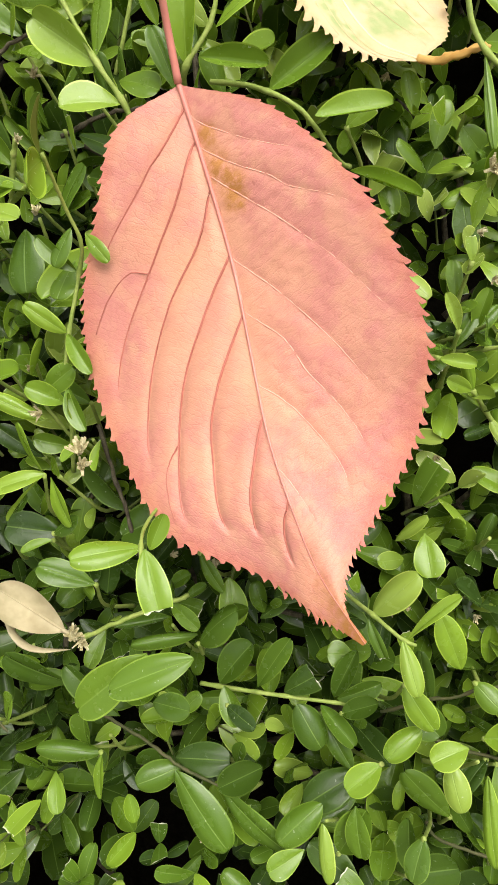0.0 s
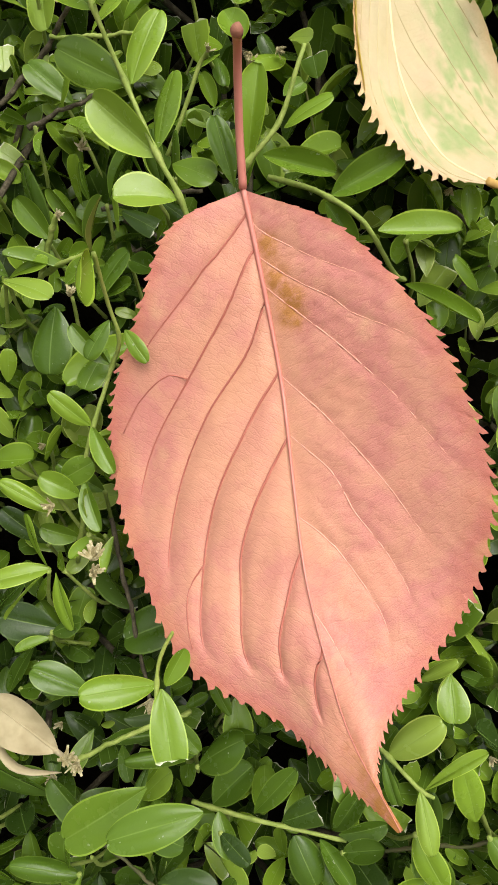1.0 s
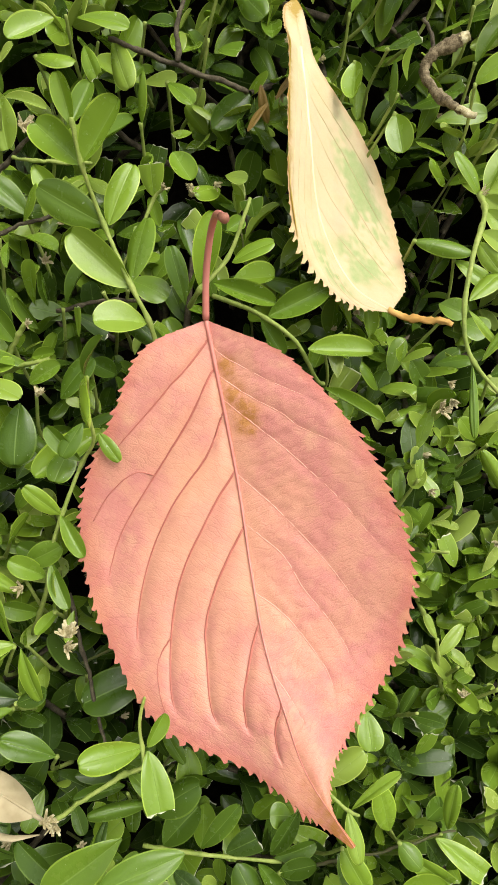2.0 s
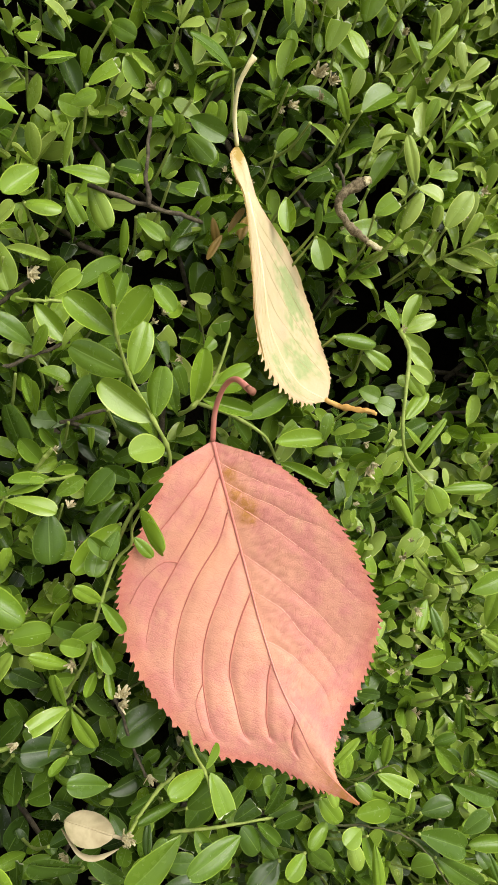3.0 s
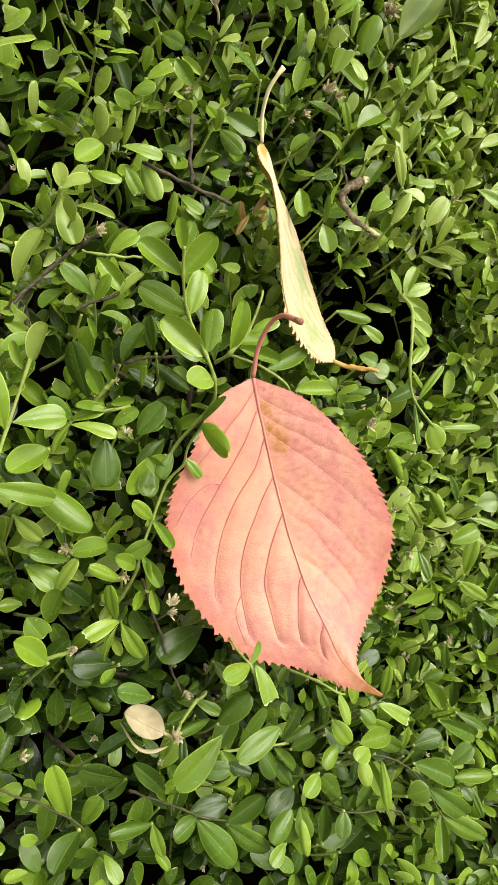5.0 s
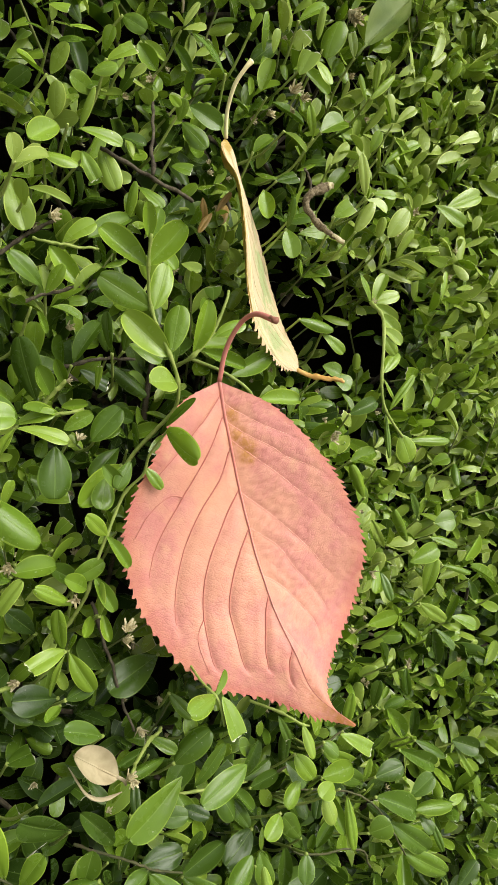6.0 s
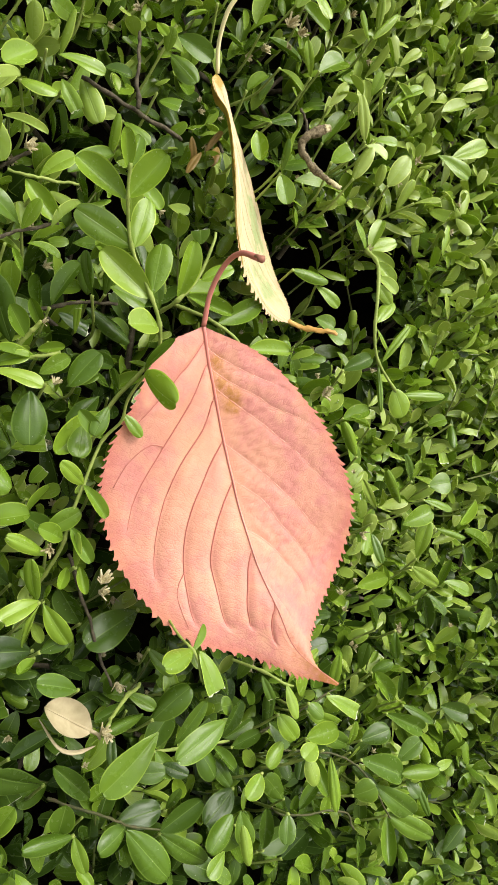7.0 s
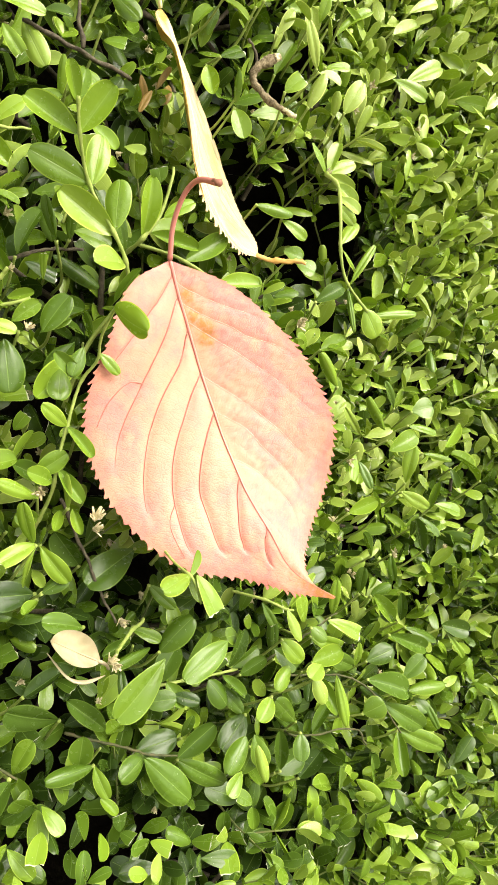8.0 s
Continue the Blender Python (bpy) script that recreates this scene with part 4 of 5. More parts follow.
def add_shoot(points, rows, face, r0=1.1, r1=0.7, label="", mat=None, deeper=-0.09, shapes=WHOLE * 3 + CLIPPED):
    """A stem and its leaves, under the hedge."""
    pts = [at(p) for p in spline(points, 9 * len(points))]
    nodes = [at(r[:3]) for r in rows]
    last = len(pts) - 1
    radii = [MM * (r0 + (r1 - r0) * i / last) * (0.85 + 0.45 * max([math.exp(-((q - p).length / 0.0012) ** 2) for q in nodes] or [0])) for i, p in enumerate(pts)]
    stem = part("shoot", in_hedge(tube(pts, radii, 8, 1.0, 0.22)), mat or GREEN_STEM, hedge, label)
    for r in rows:
        b, t = Vector(r[:3]), Vector(r[3:6])
        f = Vector(face) + Vector((rng.gauss(0, 0.25), rng.gauss(0, 0.25), rng.gauss(0, 0.2)))
        add_leaf(b, b + (t - b) * 1.04, f, r[6] * 0.9, r[7] + deeper + rng.gauss(0, 0.06), stem, rng.choice(shapes))
    return stem


OUT, LEFTWARD = (0.0, 0.35, 0.95), (-0.5, 0.4, 0.75)
add_shoot(STEMS["MAIN"], MAIN_SHOOT, (-0.3, 0.1, 0.95), 0.85, 0.5, "upright fresh green shoot with paired leaves", deeper=-0.2, shapes=(0, 1, 3, 5))
add_shoot(STEMS["SIDE"], SIDE_SHOOT, OUT, 0.79, 0.58)
add_shoot(STEMS["UPRIGHT"], UPRIGHT_SHOOT, OUT, 0.79, 0.50)
add_shoot(STEMS["SMALL"], SMALL_SHOOT, OUT, 0.65, 0.50)
add_shoot(STEMS["LOW"], LOW_SHOOT, OUT, 0.65, 0.43)
add_shoot(STEMS["SPRAY"], LOWER_SPRAY, OUT, 0.72, 0.50, deeper=-0.28)
add_shoot(STEMS["FRONT"], NEAR_SPRAY, OUT, 0.5, 0.4, "clipped shoot with cut leaves", deeper=0.02, shapes=WHOLE * 2 + CLIPPED)
add_shoot(STEMS["EDGE"], EDGE_SHOOT, (-0.35, 0.1, 0.9), 0.72, 0.43, "shoot that holds the red leaf's edge", shapes=(0, 1, 5))
add_leaf((-37, 12, 24), (-35.3, 3.5, 36.5), (-0.85, -0.3, 0.25), 8.2, 0.7, hedge, 4)
add_shoot(STEMS["HANGING"], HANGING_SHOOT + HANGING_TOP, LEFTWARD, 0.7, 0.5, "drooping fresh shoot", shapes=(0, 1, 5))
add_shoot(STEMS["NEAR"], NEAR_SHOOT, LEFTWARD, 0.79, 0.50, "pale yellow-green fresh shoot", deeper=-0.24)


def clusters(rows, reach):
    """Groups of leaves whose bases lie close together."""
    left = list(rows)
    while left:
        seed = left.pop(0)
        group = [seed] + [r for r in left if math.dist(r[:3], seed[:3]) < reach]
        left = [r for r in left if r not in group]
        yield group


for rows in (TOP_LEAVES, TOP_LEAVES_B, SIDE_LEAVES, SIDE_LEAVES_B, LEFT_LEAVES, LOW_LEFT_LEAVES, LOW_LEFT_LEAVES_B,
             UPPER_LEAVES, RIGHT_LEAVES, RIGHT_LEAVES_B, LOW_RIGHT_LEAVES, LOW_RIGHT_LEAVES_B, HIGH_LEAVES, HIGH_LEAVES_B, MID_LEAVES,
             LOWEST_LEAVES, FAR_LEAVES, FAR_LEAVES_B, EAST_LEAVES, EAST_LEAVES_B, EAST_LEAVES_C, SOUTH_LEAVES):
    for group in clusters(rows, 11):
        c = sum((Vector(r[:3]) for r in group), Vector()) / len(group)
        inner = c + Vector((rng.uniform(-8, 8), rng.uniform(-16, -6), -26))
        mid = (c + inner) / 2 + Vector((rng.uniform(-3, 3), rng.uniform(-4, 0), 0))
        # upper groups get a lighter colour for the light up there; low ones darker
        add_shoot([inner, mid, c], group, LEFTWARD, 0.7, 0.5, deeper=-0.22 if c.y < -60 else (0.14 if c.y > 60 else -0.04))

for pts, leaves in near:
    rows = [(*b, *t, w, a) for b, t, f, w, a in leaves if clear((b, t))]
    if rows:
        add_shoot(pts, rows, OUT, 0.9, 0.5)


WITHERED = pigment("withered_box_leaf", [(0.3, (0.15, 0.09, 0.02)), (0.5, (0.24, 0.15, 0.03)), (0.7, (0.10, 0.09, 0.02))], 0.45, 0.15, 0.3)
for row in [(4, 95, -13, 9, 103, -11, 2.6), (2, 94, -13, -3, 86, -14, 3.0), (16, 104, -24, 12, 95, -22, 4), (0, 100, -16, 3, 91, -19, 3)]:
    ob = add_leaf(row[:3], row[3:6], LEFTWARD, row[6], 0.5, hedge, 0)
    ob.data = ob.data.copy()
    ob.data.materials.clear()
    ob.data.materials.append(WITHERED)
    tagged(ob, "withered ochre leaf")


def twig(points, r0, r1, mat, label):
    """A crooked, knotty bit of stem."""
    pts = spline(points, 14 * len(points))
    last = len(pts) - 1
    bent = [p + Vector(noise.noise_vector(p * 0.16)) * 0.8 + Vector(noise.noise_vector(p * 0.6)) * 0.25 for p in pts]
    radii = [MM * (r0 + (r1 - r0) * i / last) * (0.85 + 0.5 * max(0, noise.noise(p * 0.33))) for i, p in enumerate(pts)]
    return part("twig", in_hedge(tube([at(p) for p in bent], radii, 9, 1.0, 0.4)), mat, hedge, label)


twig([(52, 115, -6), (45, 111, -8), (44, 106, -9), (47, 99, -6), (52, 93, -1)], 2.1, 1.1, STUB, "crooked brown cut branch stub")
twig([(51.4, 114.6, -6), (52.6, 115.4, -5.8), (53.6, 116.2, -5.6)], 1.9, 1.4, BUD, "pale sawn end of the branch stub")
twig([(51.4, 93.8, -1.6), (53, 92, 0), (54.6, 91.2, 1.2)], 1.2, 0.8, BUD, "pale splintered end of the branch stub")
twig([(45, 112, -8), (44, 116, -8), (42, 121, -8)], 0.65, 0.50, BARK, "short brown side twig")
twig([(-88, 46, -22), (-75, 60, -21), (-65, 70, -18), (-57, 76, -10)], 0.75, 0.6, BARK, "brown woody twig")
twig([(-62, 70, -13), (-51, 70, -11), (-42, 70, -10)], 0.58, 0.43, GREEN_STEM, "thin green twig")
twig([(-67, 50, -15), (-57, 54, -13), (-47, 58, -12)], 0.65, 0.50, BARK, "brown woody twig")
twig([(-49, 34, -20), (-38, 37, -18), (-25, 39, -18)], 0.72, 0.50, BARK, "brown woody twig")
twig([(-62, 15, -16), (-57, 23, -8), (-54, 27, -4)], 0.72, 0.72, GREEN_STEM, "clipped green stem end")
twig([(-62, 15, -16), (-57, 17, -10), (-48, 19, -5)], 0.72, 0.65, GREEN_STEM, "clipped green stem end")
twig([(-80, -64, -14), (-75, -61, -8), (-66, -57, -3)], 0.79, 0.72, GREEN_STEM, "clipped green stem end")
twig([(-88, -97, -8), (-71, -107, -5), (-62, -115, -4)], 0.46, 0.34, OLD_STEM, "thin green twig")
twig([(-45, -110, -12), (-22, -123, -9), (-9, -128, -6)], 0.5, 0.38, OLD_STEM, "thin green twig")
twig([(40, -138, -12), (45, -140, -8), (69, -144, -4), (75, -152, -4)], 0.46, 0.4, OLD_STEM, "bent dry twig")
twig([(40, -117, -14), (66, -122, -6), (83, -135, -4), (95, -154, -3)], 0.46, 0.34, OLD_STEM, "thin green twig")
twig([(30, -112, -16), (48, -104, -9), (67, -98, -7)], 0.46, 0.34, OLD_STEM, "thin green twig")
twig([(-40, -40, -14), (-30, -70, -12), (-27, -80, -10)], 0.58, 0.43, BARK, "brown woody twig")
twig([(-41, 105, -14), (-30, 102, -14), (-3, 99, -18)], 0.72, 0.86, BARK, "brown woody twig")
twig([(-20, 129, -18), (-23, 114, -12), (-23, 100, -12)], 0.58, 0.72, BARK, "brown woody twig")
twig([(-38, -86, 9), (-28, -84, -2), (-17, -81, -10)], 0.58, 0.72, GREEN_STEM, "green stem with a clipped end")


def bud_mesh(seed, scales, size):
    """A tuft of dry bud scales."""
    r = random.Random(seed)
    bm = bmesh.new()
    for k in range(scales):
        d = Vector((r.gauss(0, 0.42), r.gauss(0, 0.42), r.uniform(0.6, 1.0))).normalized()
        long, wide = size * r.uniform(0.6, 1.6), size * r.uniform(0.4, 0.75)
        cone = bmesh.ops.create_cone(bm, cap_ends=True, segments=7, radius1=wide * 0.45, radius2=wide * 0.2, depth=long)
        rot = d.to_track_quat("Z", "Y").to_matrix().to_4x4()
        bmesh.ops.transform(bm, verts=cone["verts"], matrix=rot @ Matrix.Translation((0, 0, long * 0.5)) @ Matrix.Diagonal((1, 0.28, 1, 1)))
    for v in bm.verts:
        v.co += Vector(noise.noise_vector(v.co * 900)) * size * 0.1
    me = bpy.data.meshes.new("bud")
    bm.to_mesh(me)
    bm.free()
    me.materials.append(BUD)
    return me


BUDS = [bud_mesh(k, 16 + 3 * k, 0.0016) for k in range(4)]
BUD_PLACES = [(-50, 10, -4, 1.1), (-69, -26, -4, 1.5), (-50, -36, -3, 1.2), (-59, 76, -8, 1.6), (-38, -45, 5, 1.7), (-38, -48, 4, 1.5), (-39, -85, 10, 1.3),
              (-37, -86, 9, 1.2), (-66, -57, -3, 1.3), (-54, 27, -4, 0.9), (53, 15, -4, 1.5), (56, 18, -5, 1.2), (-24, 64, -5, 0.9), (-26, -79, -8, 1.6),
              (61, 189, -3, 2.6), (63, 186, -2, 2.0), (33, 147, -6, 2.0), (38, 146, -6, 1.7), (47, 62, 22, 1.0), (77, -38, -6, 1.5), (26, 138, -12, 1.6), (38, 142, -12, 1.4), (-52, 44, -10, 1.1)]
for k, (u, v, n, s) in enumerate(BUD_PLACES):
    ob = part("bud", BUDS[k % 4], None, hedge, "dry beige bud tuft")
    ob.matrix_basis = Matrix.Translation(at((u, v, n)) - hedge.location) @ HEDGE.to_3x3().to_4x4() @ pose(0, 0, 0, rng.uniform(-50, 30), rng.uniform(-40, 40), rng.uniform(0, 360)) @ Matrix.Scale(s, 4)
for k in range(110):
    u, v = rng.uniform(-90, 150), rng.uniform(-150, 190)
    ob = part("bud", BUDS[k % 4], None, hedge, "dry beige bud tuft")
    n = min(surface(u, v), room(u, v)) - rng.uniform(2, 8)
    ob.matrix_basis = Matrix.Translation(at((u, v, n)) - hedge.location) @ HEDGE.to_3x3().to_4x4() @ pose(0, 0, 0, rng.uniform(-70, 30), rng.uniform(-60, 60), rng.uniform(0, 360)) @ Matrix.Scale(rng.uniform(0.7, 1.3), 4)

# ---- a near-black core added behind the leaves for the hedge's inner shade ----
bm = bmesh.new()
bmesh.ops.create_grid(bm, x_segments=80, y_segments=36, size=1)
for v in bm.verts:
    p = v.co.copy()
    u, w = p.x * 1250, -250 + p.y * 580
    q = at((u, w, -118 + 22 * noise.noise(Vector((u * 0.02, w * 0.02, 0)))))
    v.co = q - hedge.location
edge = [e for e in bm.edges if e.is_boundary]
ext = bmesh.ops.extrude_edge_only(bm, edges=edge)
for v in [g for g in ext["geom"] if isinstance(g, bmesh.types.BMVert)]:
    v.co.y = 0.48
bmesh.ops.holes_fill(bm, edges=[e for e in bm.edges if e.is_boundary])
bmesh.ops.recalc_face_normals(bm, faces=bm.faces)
part("hedge_core", bm, INNER_SHADE, hedge, "near-black core standing in for the shade inside the hedge")


# ---- fallen leaves: a blade between two margins and a midrib ----
def bell(x, c, w):
    return math.exp(-((x - c) / w) ** 2)


def vein_table(veins, cols):
    """For each vein the share of the length at which it crosses each column, and its slope there."""
    out = []
    for v in veins:
        c = spline([(a, t, 0) for a, t in v], 60)
        ts, ss = [q.y for q in c], [q.x for q in c]
        sv = np.interp(np.arange(cols + 1) / cols, ts, ss)
        out.append((sv, np.gradient(sv) * cols, ts[-1]))
    return out


def blade_mesh(mid, left, right, rows, cols, teeth, tooth, puff, veins, tint, size, lean=None, smooth=(-1, -1), sharp=(0.95, 1.0)):
    """A serrated leaf between two margins. size: its length and half width; veins: (share of the length, share of the way out) along each."""
    mids, edges = spline(mid, rows + 1), (spline(left, rows + 1), spline(right, rows + 1))
    tables = [vein_table(v, cols) for v in veins]
    bm = bmesh.new()
    lay = {k: bm.verts.layers.float.new(k) for k in ("peach", "spot", "edge", "rung", "cross")}
    grid = []
    for i in range(rows + 1):
        row = []
        s = i / rows
        nrm = (edges[1][i] - edges[0][i]).cross(mids[min(rows, i + 1)] - mids[max(0, i - 1)])
        nrm = nrm.normalized() if nrm.length > 1e-6 else Vector((0, 0, 1))
        if nrm.z < 0:
            nrm = -nrm
        for j in range(-cols, cols + 1):
            side, t = (0, -j / cols) if j < 0 else (1, j / cols)
            lag = s + (0.10 * t) * (1 - s) * s * 4
            k = min(rows - 1e-6, lag * rows)
            a = mids[i]
            e = edges[side][int(k)].lerp(edges[side][min(rows, int(k) + 1)], k - int(k))
            p = a.lerp(e, t)
            grow_ = max(0.0, (t - 0.94) / 0.06)
            if grow_ > 0:
                along = (edges[side][min(rows, i + 2)] - edges[side][max(0, i - 2)]).normalized()
                outw = e - a
                outw = outw.normalized() if outw.length > 1e-6 else Vector((0, 0, 0))
                if lean and side == 0:
                    outw = (outw * 0.3 + Vector(lean)).normalized()
                tw = lag * teeth + 0.25 * noise.noise(Vector((lag * 21, side * 5.0, 1.3)))
                ph = tw % 1.0
                spike = tooth * min(1.0, 6 * s, max(0.05, 8 * (0.95 - s)), max(0.12, (s - smooth[side]) * 9)) * sharp[side] * (0.85 + 0.7 * noise.noise(Vector((int(tw) * 1.7, side * 9.0, 0.3))))
                p = p + (outw * ((ph / 0.82) ** 3.2 if ph < 0.82 else (1 - ph) / 0.18) + along * 0.5 * ph * ph) * spike * grow_
            # the tissue puffs up between the side veins
            d = 99.0
            for sv, slope, end in tables[side]:
                g = abs(s - sv[abs(j)]) * size[0] / math.sqrt(1 + (slope[abs(j)] * size[0] / size[1]) ** 2) + max(0, t - end + 0.1) ** 2 * size[1] * 9
                d = min(d, g)
            lift = (puff if side == 0 else puff * 0.3) * (1 - math.exp(-(d / 1.5) ** 2) - 0.5 * math.exp(-(d / 0.45) ** 2)) * min(1, 9 * t) * (1 - t ** 5) * min(1.0, (e - a).length / (0.8 * size[1]))
            lift += ripple(p)
            if side:
                # small puckers between the cross veins
                x, y = 0.72 * p.x - 0.69 * p.y, 0.69 * p.x + 0.72 * p.y
                lift += puff * (0.34 * noise.noise(Vector((x * 0.62, y * 0.2, 2))) + 0.2 * noise.noise(Vector((x * 1.3, y * 0.45, 7)))) * min(1, 6 * t) * (1 - t ** 4)
            v = bm.verts.new(at(p + nrm * lift))
            v[lay["edge"]] = max(0.0, (t - 0.85) / 0.15)
            v[lay["rung"]] = (0.72 * p.x - 0.69 * p.y) if side else (-0.42 * p.x - 0.9 * p.y)
            v[lay["cross"]] = (0.69 * p.x + 0.72 * p.y) if side else (0.9 * p.x - 0.42 * p.y)
            v[lay["peach"]], v[lay["spot"]] = tint(s, t if side else -t, p)
            row.append(v)
        grid.append(row)
    for r0, r1 in zip(grid, grid[1:]):
        for j in range(2 * cols):
            bm.faces.new((r0[j], r0[j + 1], r1[j + 1], r1[j]))
    bmesh.ops.recalc_face_normals(bm, faces=bm.faces)
    return bm, mids, edges


def ripple(p):
    """The slow unevenness of a drying blade."""
    return 0.35 * noise.noise(p * 0.11 + Vector((0, 0, 4))) + 0.12 * noise.noise(p * 0.45)


def side_veins(thing, mids, edges, rows, veins, mats, radii, up=-0.12):
    """Side veins lying in the creases of a blade."""
    for side in (0, 1):
        for v in veins[side]:
            pts = []
            for c in spline([(q[0], q[1], 0) for q in v], 26):
                s, t = c.x, max(0.0, min(0.97, c.y))
                lag = s + (0.10 * t) * (1 - s) * s * 4
                q = mids[min(rows, int(s * rows))].lerp(edges[side][min(rows, int(lag * rows))], t)
                pts.append(at(q + Vector((0, 0, ripple(q) + up))))
            part("vein", tube(pts, (radii[side] * MM, 0.08 * MM), 6), mats[side], thing)


def red_tint(s, t, p):
    peach = bell(t, -0.2, 0.5) * bell(s, 0.32, 0.33) + 0.35 * bell(t, 0.15, 0.25) * bell(s, 0.42, 0.2) + 0.3 * bell(t, -0.3, 0.3) * bell(s, 0.6, 0.1)
    peach *= 0.7 + 1.1 * noise.noise(p * 0.09)
    spot = bell(p.x, -6.6, 1.6) * bell(p.y, 19, 2.2) + bell(p.x, -4.6, 2.0) * bell(p.y, 13.0, 2.6) + bell(p.x, -1.4, 2.4) * bell(p.y, 9.3, 2.4) + 0.7 * bell(p.x, -0.8, 2.2) * bell(p.y, 5.5, 2.0)
    spot += 0.8 * bell(s, 1.0, 0.12)
    return max(0.0, min(1.0, 0.75 * peach)), min(1.0, spot)


RED_MID = [(-12, 29.3, 13.3), (-7.3, 13.5, 11.6), (-1.7, -7, 11.6), (2, -25, 15), (5.5, -41, 19.6), (10, -54, 24.5), (15.3, -66.3, 27.4), (22.8, -75, 38)]
RED_LEFT = [(-12.3, 29.1, 13.2), (-25.5, 21, 13), (-31, 6, 9), (-36.5, -11, 3), (-36, -27, 0.8), (-28.5, -46, 3.8), (-15.5, -61.5, 14), (4, -68.3, 20.5), (14.8, -73.2, 29), (22.5, -75.4, 37.8)]
RED_RIGHT = [(-11.6, 29.1, 13.3), (6, 22, 18.5), (20.5, 7, 25), (29, -8, 29), (34, -24, 30.3), (32.5, -41, 27), (25.5, -55, 26), (20.3, -64.5, 27.8), (19.6, -70.6, 32), (23.1, -74.7, 38)]
LEFT_VEINS = [
    [(0.035, 0), (0.06, 0.19), (0.115, 0.40), (0.149, 0.57), (0.209, 0.836), (0.254, 0.933)],
    [(0.10, 0), (0.12, 0.108), (0.20, 0.356), (0.245, 0.482), (0.294, 0.60), (0.346, 0.734), (0.416, 0.90), (0.45, 0.93)],
    [(0.175, 0), (0.194, 0.064), (0.254, 0.22), (0.31, 0.388), (0.37, 0.518), (0.421, 0.635), (0.485, 0.817), (0.515, 0.89)],
    [(0.265, 0), (0.317, 0.146), (0.383, 0.282), (0.448, 0.431), (0.529, 0.632), (0.571, 0.795), (0.60, 0.90)],
    [(0.36, 0), (0.43, 0.142), (0.483, 0.253), (0.527, 0.346), (0.581, 0.435), (0.622, 0.568), (0.655, 0.74)],
    [(0.535, 0), (0.619, 0.167), (0.675, 0.381), (0.70, 0.58)],
    [(0.70, 0), (0.715, 0.052), (0.75, 0.30), (0.785, 0.55)],
]
LEFT_FORKS = [[(0.272, 0.55), (0.262, 0.68), (0.28, 0.82), (0.315, 0.92)], [(0.515, 0.60), (0.53, 0.76), (0.57, 0.90)]]
RIGHT_VEINS = [
    [(0.045, 0), (0.07, 0.118), (0.115, 0.432), (0.134, 0.636), (0.145, 0.917)],
    [(0.105, 0), (0.122, 0.063), (0.158, 0.305), (0.176, 0.497), (0.192, 0.593), (0.205, 0.863), (0.224, 0.969)],
    [(0.155, 0), (0.168, 0.066), (0.195, 0.218), (0.227, 0.394), (0.257, 0.533), (0.287, 0.666), (0.325, 0.801), (0.344, 0.952)],
    [(0.27, 0), (0.288, 0.067), (0.323, 0.217), (0.364, 0.369), (0.396, 0.499), (0.426, 0.648), (0.44, 0.778)],
    [(0.355, 0), (0.375, 0.084), (0.409, 0.232), (0.453, 0.337), (0.477, 0.479), (0.505, 0.684), (0.518, 0.798)],
    [(0.48, 0), (0.511, 0.201), (0.544, 0.401), (0.566, 0.631), (0.589, 0.782)],
    [(0.635, 0), (0.68, 0.2), (0.71, 0.45)],
]

red = tagged(new("red_leaf"), "salmon red fallen cherry leaf with serrated edge, caught on the hedge", "leaf")
bm, mids, edges = blade_mesh(RED_MID, RED_LEFT, RED_RIGHT, 660, 48, 60, 1.6, 0.6, (LEFT_VEINS, RIGHT_VEINS), red_tint, (113, 30))
part("blade", bm, RED_BLADE, red)
rib = [at(p + Vector((0, 0, 0.1 + ripple(p)))) for p in mids[::10]]
part("midrib", tube(rib, [(0.08 + 0.64 * (1 - i / (len(rib) - 1)) ** 1.4) * MM for i in range(len(rib))], 10, 0.8), RED_RIB, red, "darker red midrib")
pet = spline([(-12, 29.3, 13.4), (-13, 38, 18), (-13.2, 44.5, 25), (-12.8, 46.5, 32), (-12, 43.6, 39.5)], 28)
rad = [(0.80 - 0.06 * math.sin(i / 27 * 3.1) + 0.16 * max(0, (i - 19) / 8)) * MM for i in range(28)]
part("petiole", tube([at(p) for p in pet], rad, 12), RED_RIB, red, "thin curved dark red stalk")
stub = [at(p) for p in pet[-4:]]
part("stalk_end", tube([stub[2], stub[3], stub[3] * 2 - stub[2]], (0.98 * MM, 0.95 * MM), 12, 1.0, 0.3), STALK_END, red, "brown torn end of the stalk")
side_veins(red, mids, edges, 660, (LEFT_VEINS, RIGHT_VEINS), (VEIN_DARK, VEIN_PALE), (0.30, 0.17))
side_veins(red, mids, edges, 660, (LEFT_FORKS, []), (VEIN_DARK, VEIN_PALE), (0.17, 0.1), 0.5)


def yellow_tint(s, t, p):
    green = bell(t, -0.45, 0.22) * bell(s, 0.72, 0.1) + bell(t, 0.6, 0.25) * bell(s, 0.6, 0.2) + 0.7 * bell(t, 0.2, 0.2) * bell(s, 0.75, 0.08)
    green *= max(0, 0.7 + 2.2 * noise.noise(p * 0.13) + 1.2 * noise.noise(p * 0.5))
    return min(0.85, 1.15 * green), min(1.0, 1.1 * bell(s, 0.0, 0.08) + 0.5 * bell(t, -1.0, 0.2) * bell(s, 0.33, 0.22))


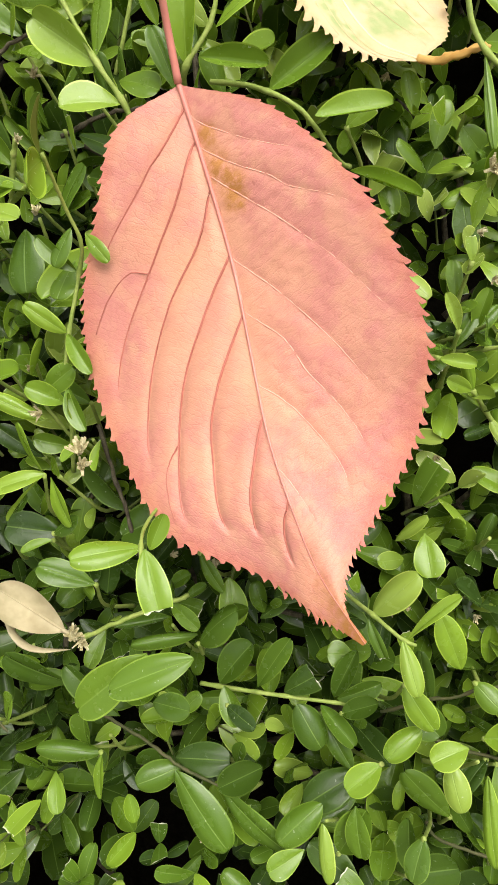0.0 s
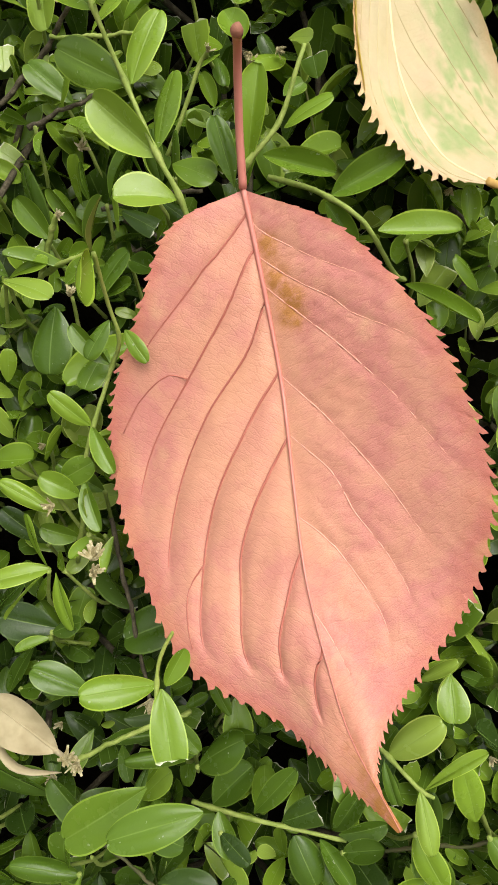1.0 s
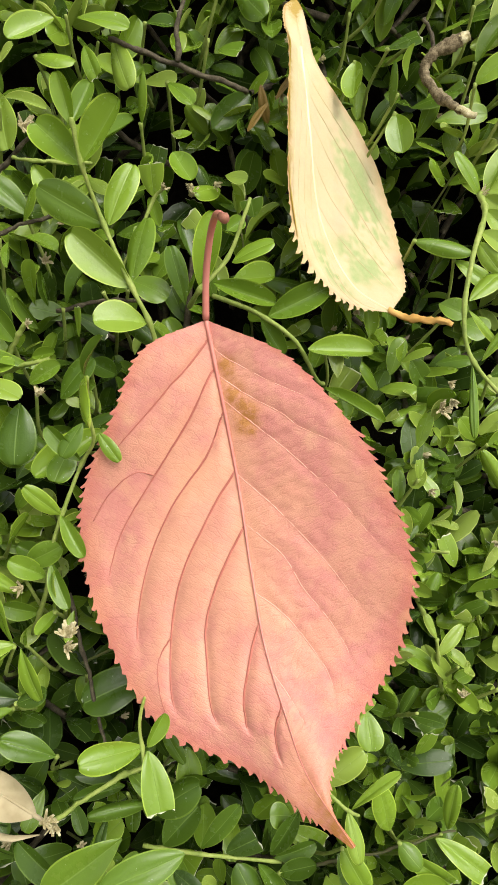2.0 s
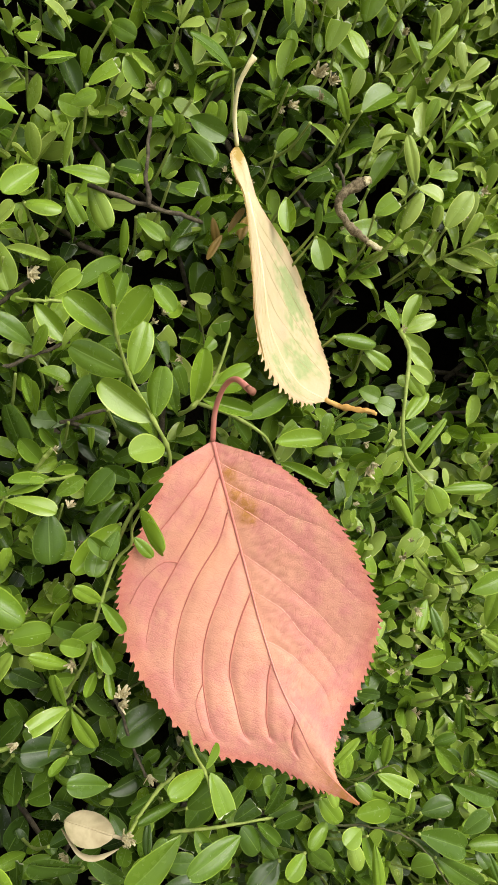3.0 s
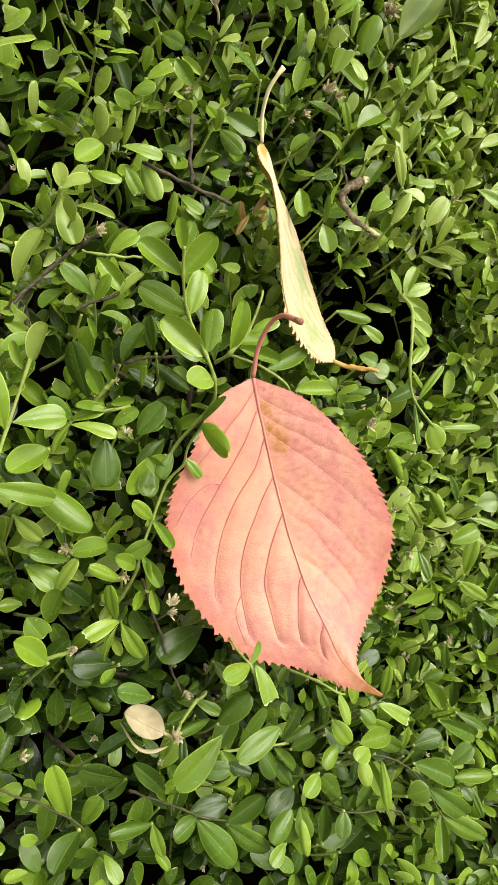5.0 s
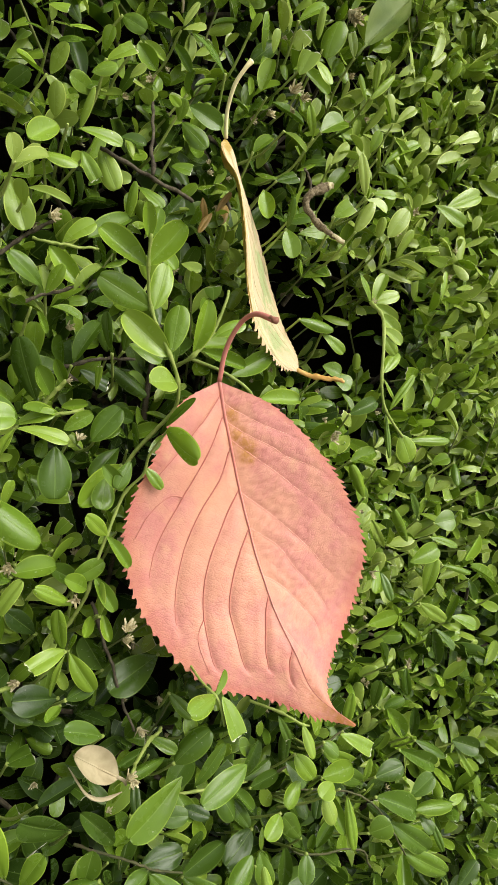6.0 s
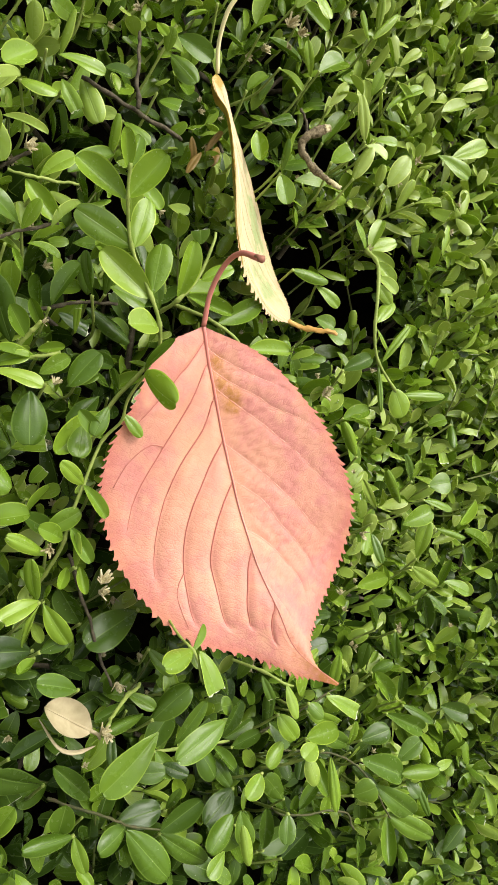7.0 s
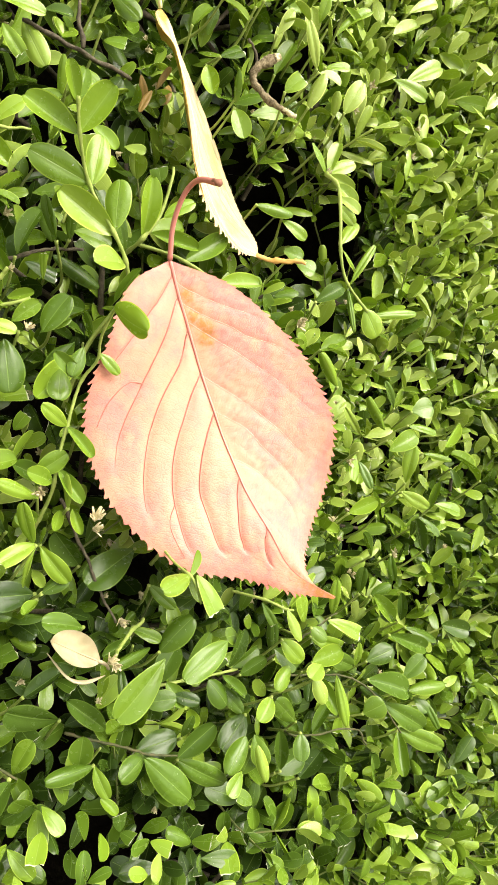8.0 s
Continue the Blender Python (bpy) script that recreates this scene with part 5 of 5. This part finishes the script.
YEL_MID = [(7, 122.5, -12), (9, 105, -7), (12, 85, -4.5), (17, 63, -7), (27, 47, -8), (38, 40.2, -6.5)]
YEL_LEFT = [(6.2, 122, -12), (4.0, 118.5, -10.5), (3.8, 112, -7), (4.6, 103, -1.2), (4.9, 85, 2.8), (6.5, 67, 2.5), (9.5, 53.5, 2.5), (17.5, 43.5, 2), (27, 39.5, -2), (37.6, 40, -6.5)]
YEL_RIGHT = [(7.8, 122, -12), (9.3, 118.5, -10.8), (11.2, 112, -10), (15, 104, -10.5), (33, 92, -24), (43, 77, -29), (46.5, 62, -26), (45.5, 50, -17), (38.6, 40.4, -6.7)]
YV = [[(a, 0), (a + 0.10, 0.15), (a + 0.24, 0.45), (min(0.95, a + 0.42), 0.85)] for a in (0.08, 0.2, 0.32, 0.44, 0.56)]
yellow = tagged(new("yellow_leaf"), "pale yellow withered leaf with green patches, wedged in the hedge", "leaf")
bm, mids, edges = blade_mesh(YEL_MID, YEL_LEFT, YEL_RIGHT, 330, 34, 42, 2.6, 0.06, (YV, YV), yellow_tint, (95, 24), (-0.85, -0.5, 0.1), (0.46, 0.45), (1.0, 0.35))
part("blade", bm, YELLOW_BLADE, yellow)
part("midrib", tube([at(p + Vector((0, 0, -0.2))) for p in mids[60::10]], (0.5 * MM, 0.2 * MM), 8), YELLOW_RIB, yellow)
side_veins(yellow, mids, edges, 330, (YV, YV), (YELLOW_VEIN, YELLOW_VEIN), (0.06, 0.06), 0.06)


def turned_edge(margin, depth, rows, cols):
    """The strip of a leaf folded back behind its margin. depth: how far back it goes, from the base on; its far edge is ragged."""
    line, deep_ = spline(margin, rows + 1), spline([(d, 0, 0) for d in depth], rows + 1)
    bm = bmesh.new()
    lay = {k: bm.verts.layers.float.new(k) for k in ("peach", "spot", "edge", "rung", "cross")}
    grids = ([], [])
    for i in range(rows + 1):
        ragged = 1 + 0.22 * noise.noise(Vector((i * 0.11, 0, 3))) + 0.1 * noise.noise(Vector((i * 0.5, 1, 3)))
        for side, grid in enumerate(grids):
            row = []
            for j in range(cols + 1):
                f = j / cols
                q = Vector((0.42, 0, -0.91)) * (max(0.2, deep_[i].x) * ragged * f)
                wave = 0.35 * noise.noise(Vector((i * 0.07, f * 1.5, 9))) * f
                w = bm.verts.new(at(line[i] + q + Vector((0.25 + wave + 0.14 * side, 0, -0.1))))
                w[lay["spot"]] = min(1.0, max(0.0, 0.5 * noise.noise(Vector((i * 0.05, f * 2, 5))) + 0.75 * bell(i / rows, 0.0, 0.3)))
                row.append(w)
            grid.append(row)
    for i in range(rows):
        for j in range(cols):
            for grid in grids:
                bm.faces.new((grid[i][j], grid[i][j + 1], grid[i + 1][j + 1], grid[i + 1][j]))
        bm.faces.new((grids[0][i][cols], grids[1][i][cols], grids[1][i + 1][cols], grids[0][i + 1][cols]))
    bmesh.ops.recalc_face_normals(bm, faces=bm.faces)
    return bm


part("turned_edge", turned_edge(YEL_LEFT[1:7], (3.5, 5.2, 3.6, 4.2, 2.6, 0.2), 150, 8), OCHRE_EDGE, yellow, "ochre margin folded back along the leaf")
pet = spline([(7, 122.5, -12), (4.2, 129.5, -7.5), (2.6, 135.5, -1), (3.6, 139.5, 3.5), (5.2, 142.2, 5.5)], 24)
part("petiole", tube([at(p) for p in pet], [MM * (0.72 + 0.28 * max(0, (i - 17) / 6)) for i in range(24)], 10, 1.0, 0.1), YELLOW_RIB, yellow, "pale yellow stalk")
tip = spline([(37.5, 40.6, -6.8), (41, 38.5, -4), (43, 37.9, -1.5), (45.5, 37.0, 1), (47.8, 36.7, 4), (50, 35.8, 6)], 26)
part("withered_tip", tube([at(p) for p in tip], [MM * (0.16 + 0.42 * math.sin(0.5 + 2.3 * i / 25) + 0.04 * math.sin(i * 0.9)) for i in range(26)], 14, 1.7, 0.9), ORANGE_TIP, yellow, "curled orange withered tip")


# ---- a dried boxwood leaf and a loose matt green leaf among the shoots ----
def loose_leaf(name, base, tip, face, width, mat, label, cup, arch, pointed=True):
    """A leaf lying loose: blade and short stalk."""
    thing = tagged(new(name), label, "leaf")
    verts, faces, blade, dry = box_leaf(26, 14, cup, arch, 0.3, 1.0, 0.85, 0.05, 0.2, pointed)
    m = HEDGE @ Matrix.Scale(MM, 4) @ leaf_frame(Vector(base), Vector(tip), Vector(face), width)
    bm = bmesh.new()
    vs = [bm.verts.new(m @ (Vector(v) + Vector((0, 0, 0.035 * noise.noise(Vector(v) * 4))))) for v in verts]
    for f in faces:
        bm.faces.new([vs[i] for i in f])
    part("blade", bm, mat, thing)
    d = (Vector(base) - Vector(tip)).normalized()

    def on(x, y):
        """A place a little above the blade, x along it and y across."""
        k = min(range(len(blade)), key=lambda i: abs(blade[i][0] - x) + abs(blade[i][1] - y) * 0.5)
        return m @ (Vector(verts[k]) + Vector((0, 0, 0.01 + 0.035 * noise.noise(Vector(verts[k]) * 4))))
    part("midrib", tube([on(k / 13, 0) for k in range(13)], (0.35 * MM, 0.12 * MM), 6), mat, thing)
    stalk = spline([Vector(base) - d * 1.0, Vector(base) + d * 2, Vector(base) + d * 4 + Vector((0, -1, -1.5))], 8)
    part("stalk", tube([at(p) for p in stalk], (0.55 * MM, 0.45 * MM), 8), mat, thing)
    return thing


dried = loose_leaf("dried_leaf", (-41, -84.5, 9), (-55.5, -74, 12), (-0.3, 0.5, 0.8), 9, DRY_LEAF, "beige dried leaf curled on the hedge", 0.5, -0.15, False)
curl = spline([(-56, -78, 9), (-51.5, -85.5, 11), (-46.5, -88, 11), (-40, -88.5, 9)], 20)
part("curled_edge", tube([at(p) for p in curl], [1.3 * MM * math.sin(0.25 + 2.8 * i / 19) for i in range(20)], 8, 0.3, 0.2), DRY_LEAF, dried, "curled strip of the dry leaf")
OLIVE = pigment("matt_green_tissue", [(0.3, (0.075, 0.120, 0.016)), (0.55, (0.105, 0.155, 0.022)), (0.75, (0.14, 0.18, 0.035))], 0.6, 0.2, 0.4)
loose_leaf("loose_green_leaf", (58.5, 168, 8), (78, 194, 15), (-0.5, 0.2, 0.8), 14, OLIVE, "matt grey-green loose leaf stuck in the hedge", 0.4, -0.3)
loose_leaf("withered_leaf", (-14, 166, -10), (-24, 176, -3), (-0.3, -0.2, 0.9), 7, DRY_LEAF, "grey-brown withered leaf hanging in the hedge", 1.2, -0.6)
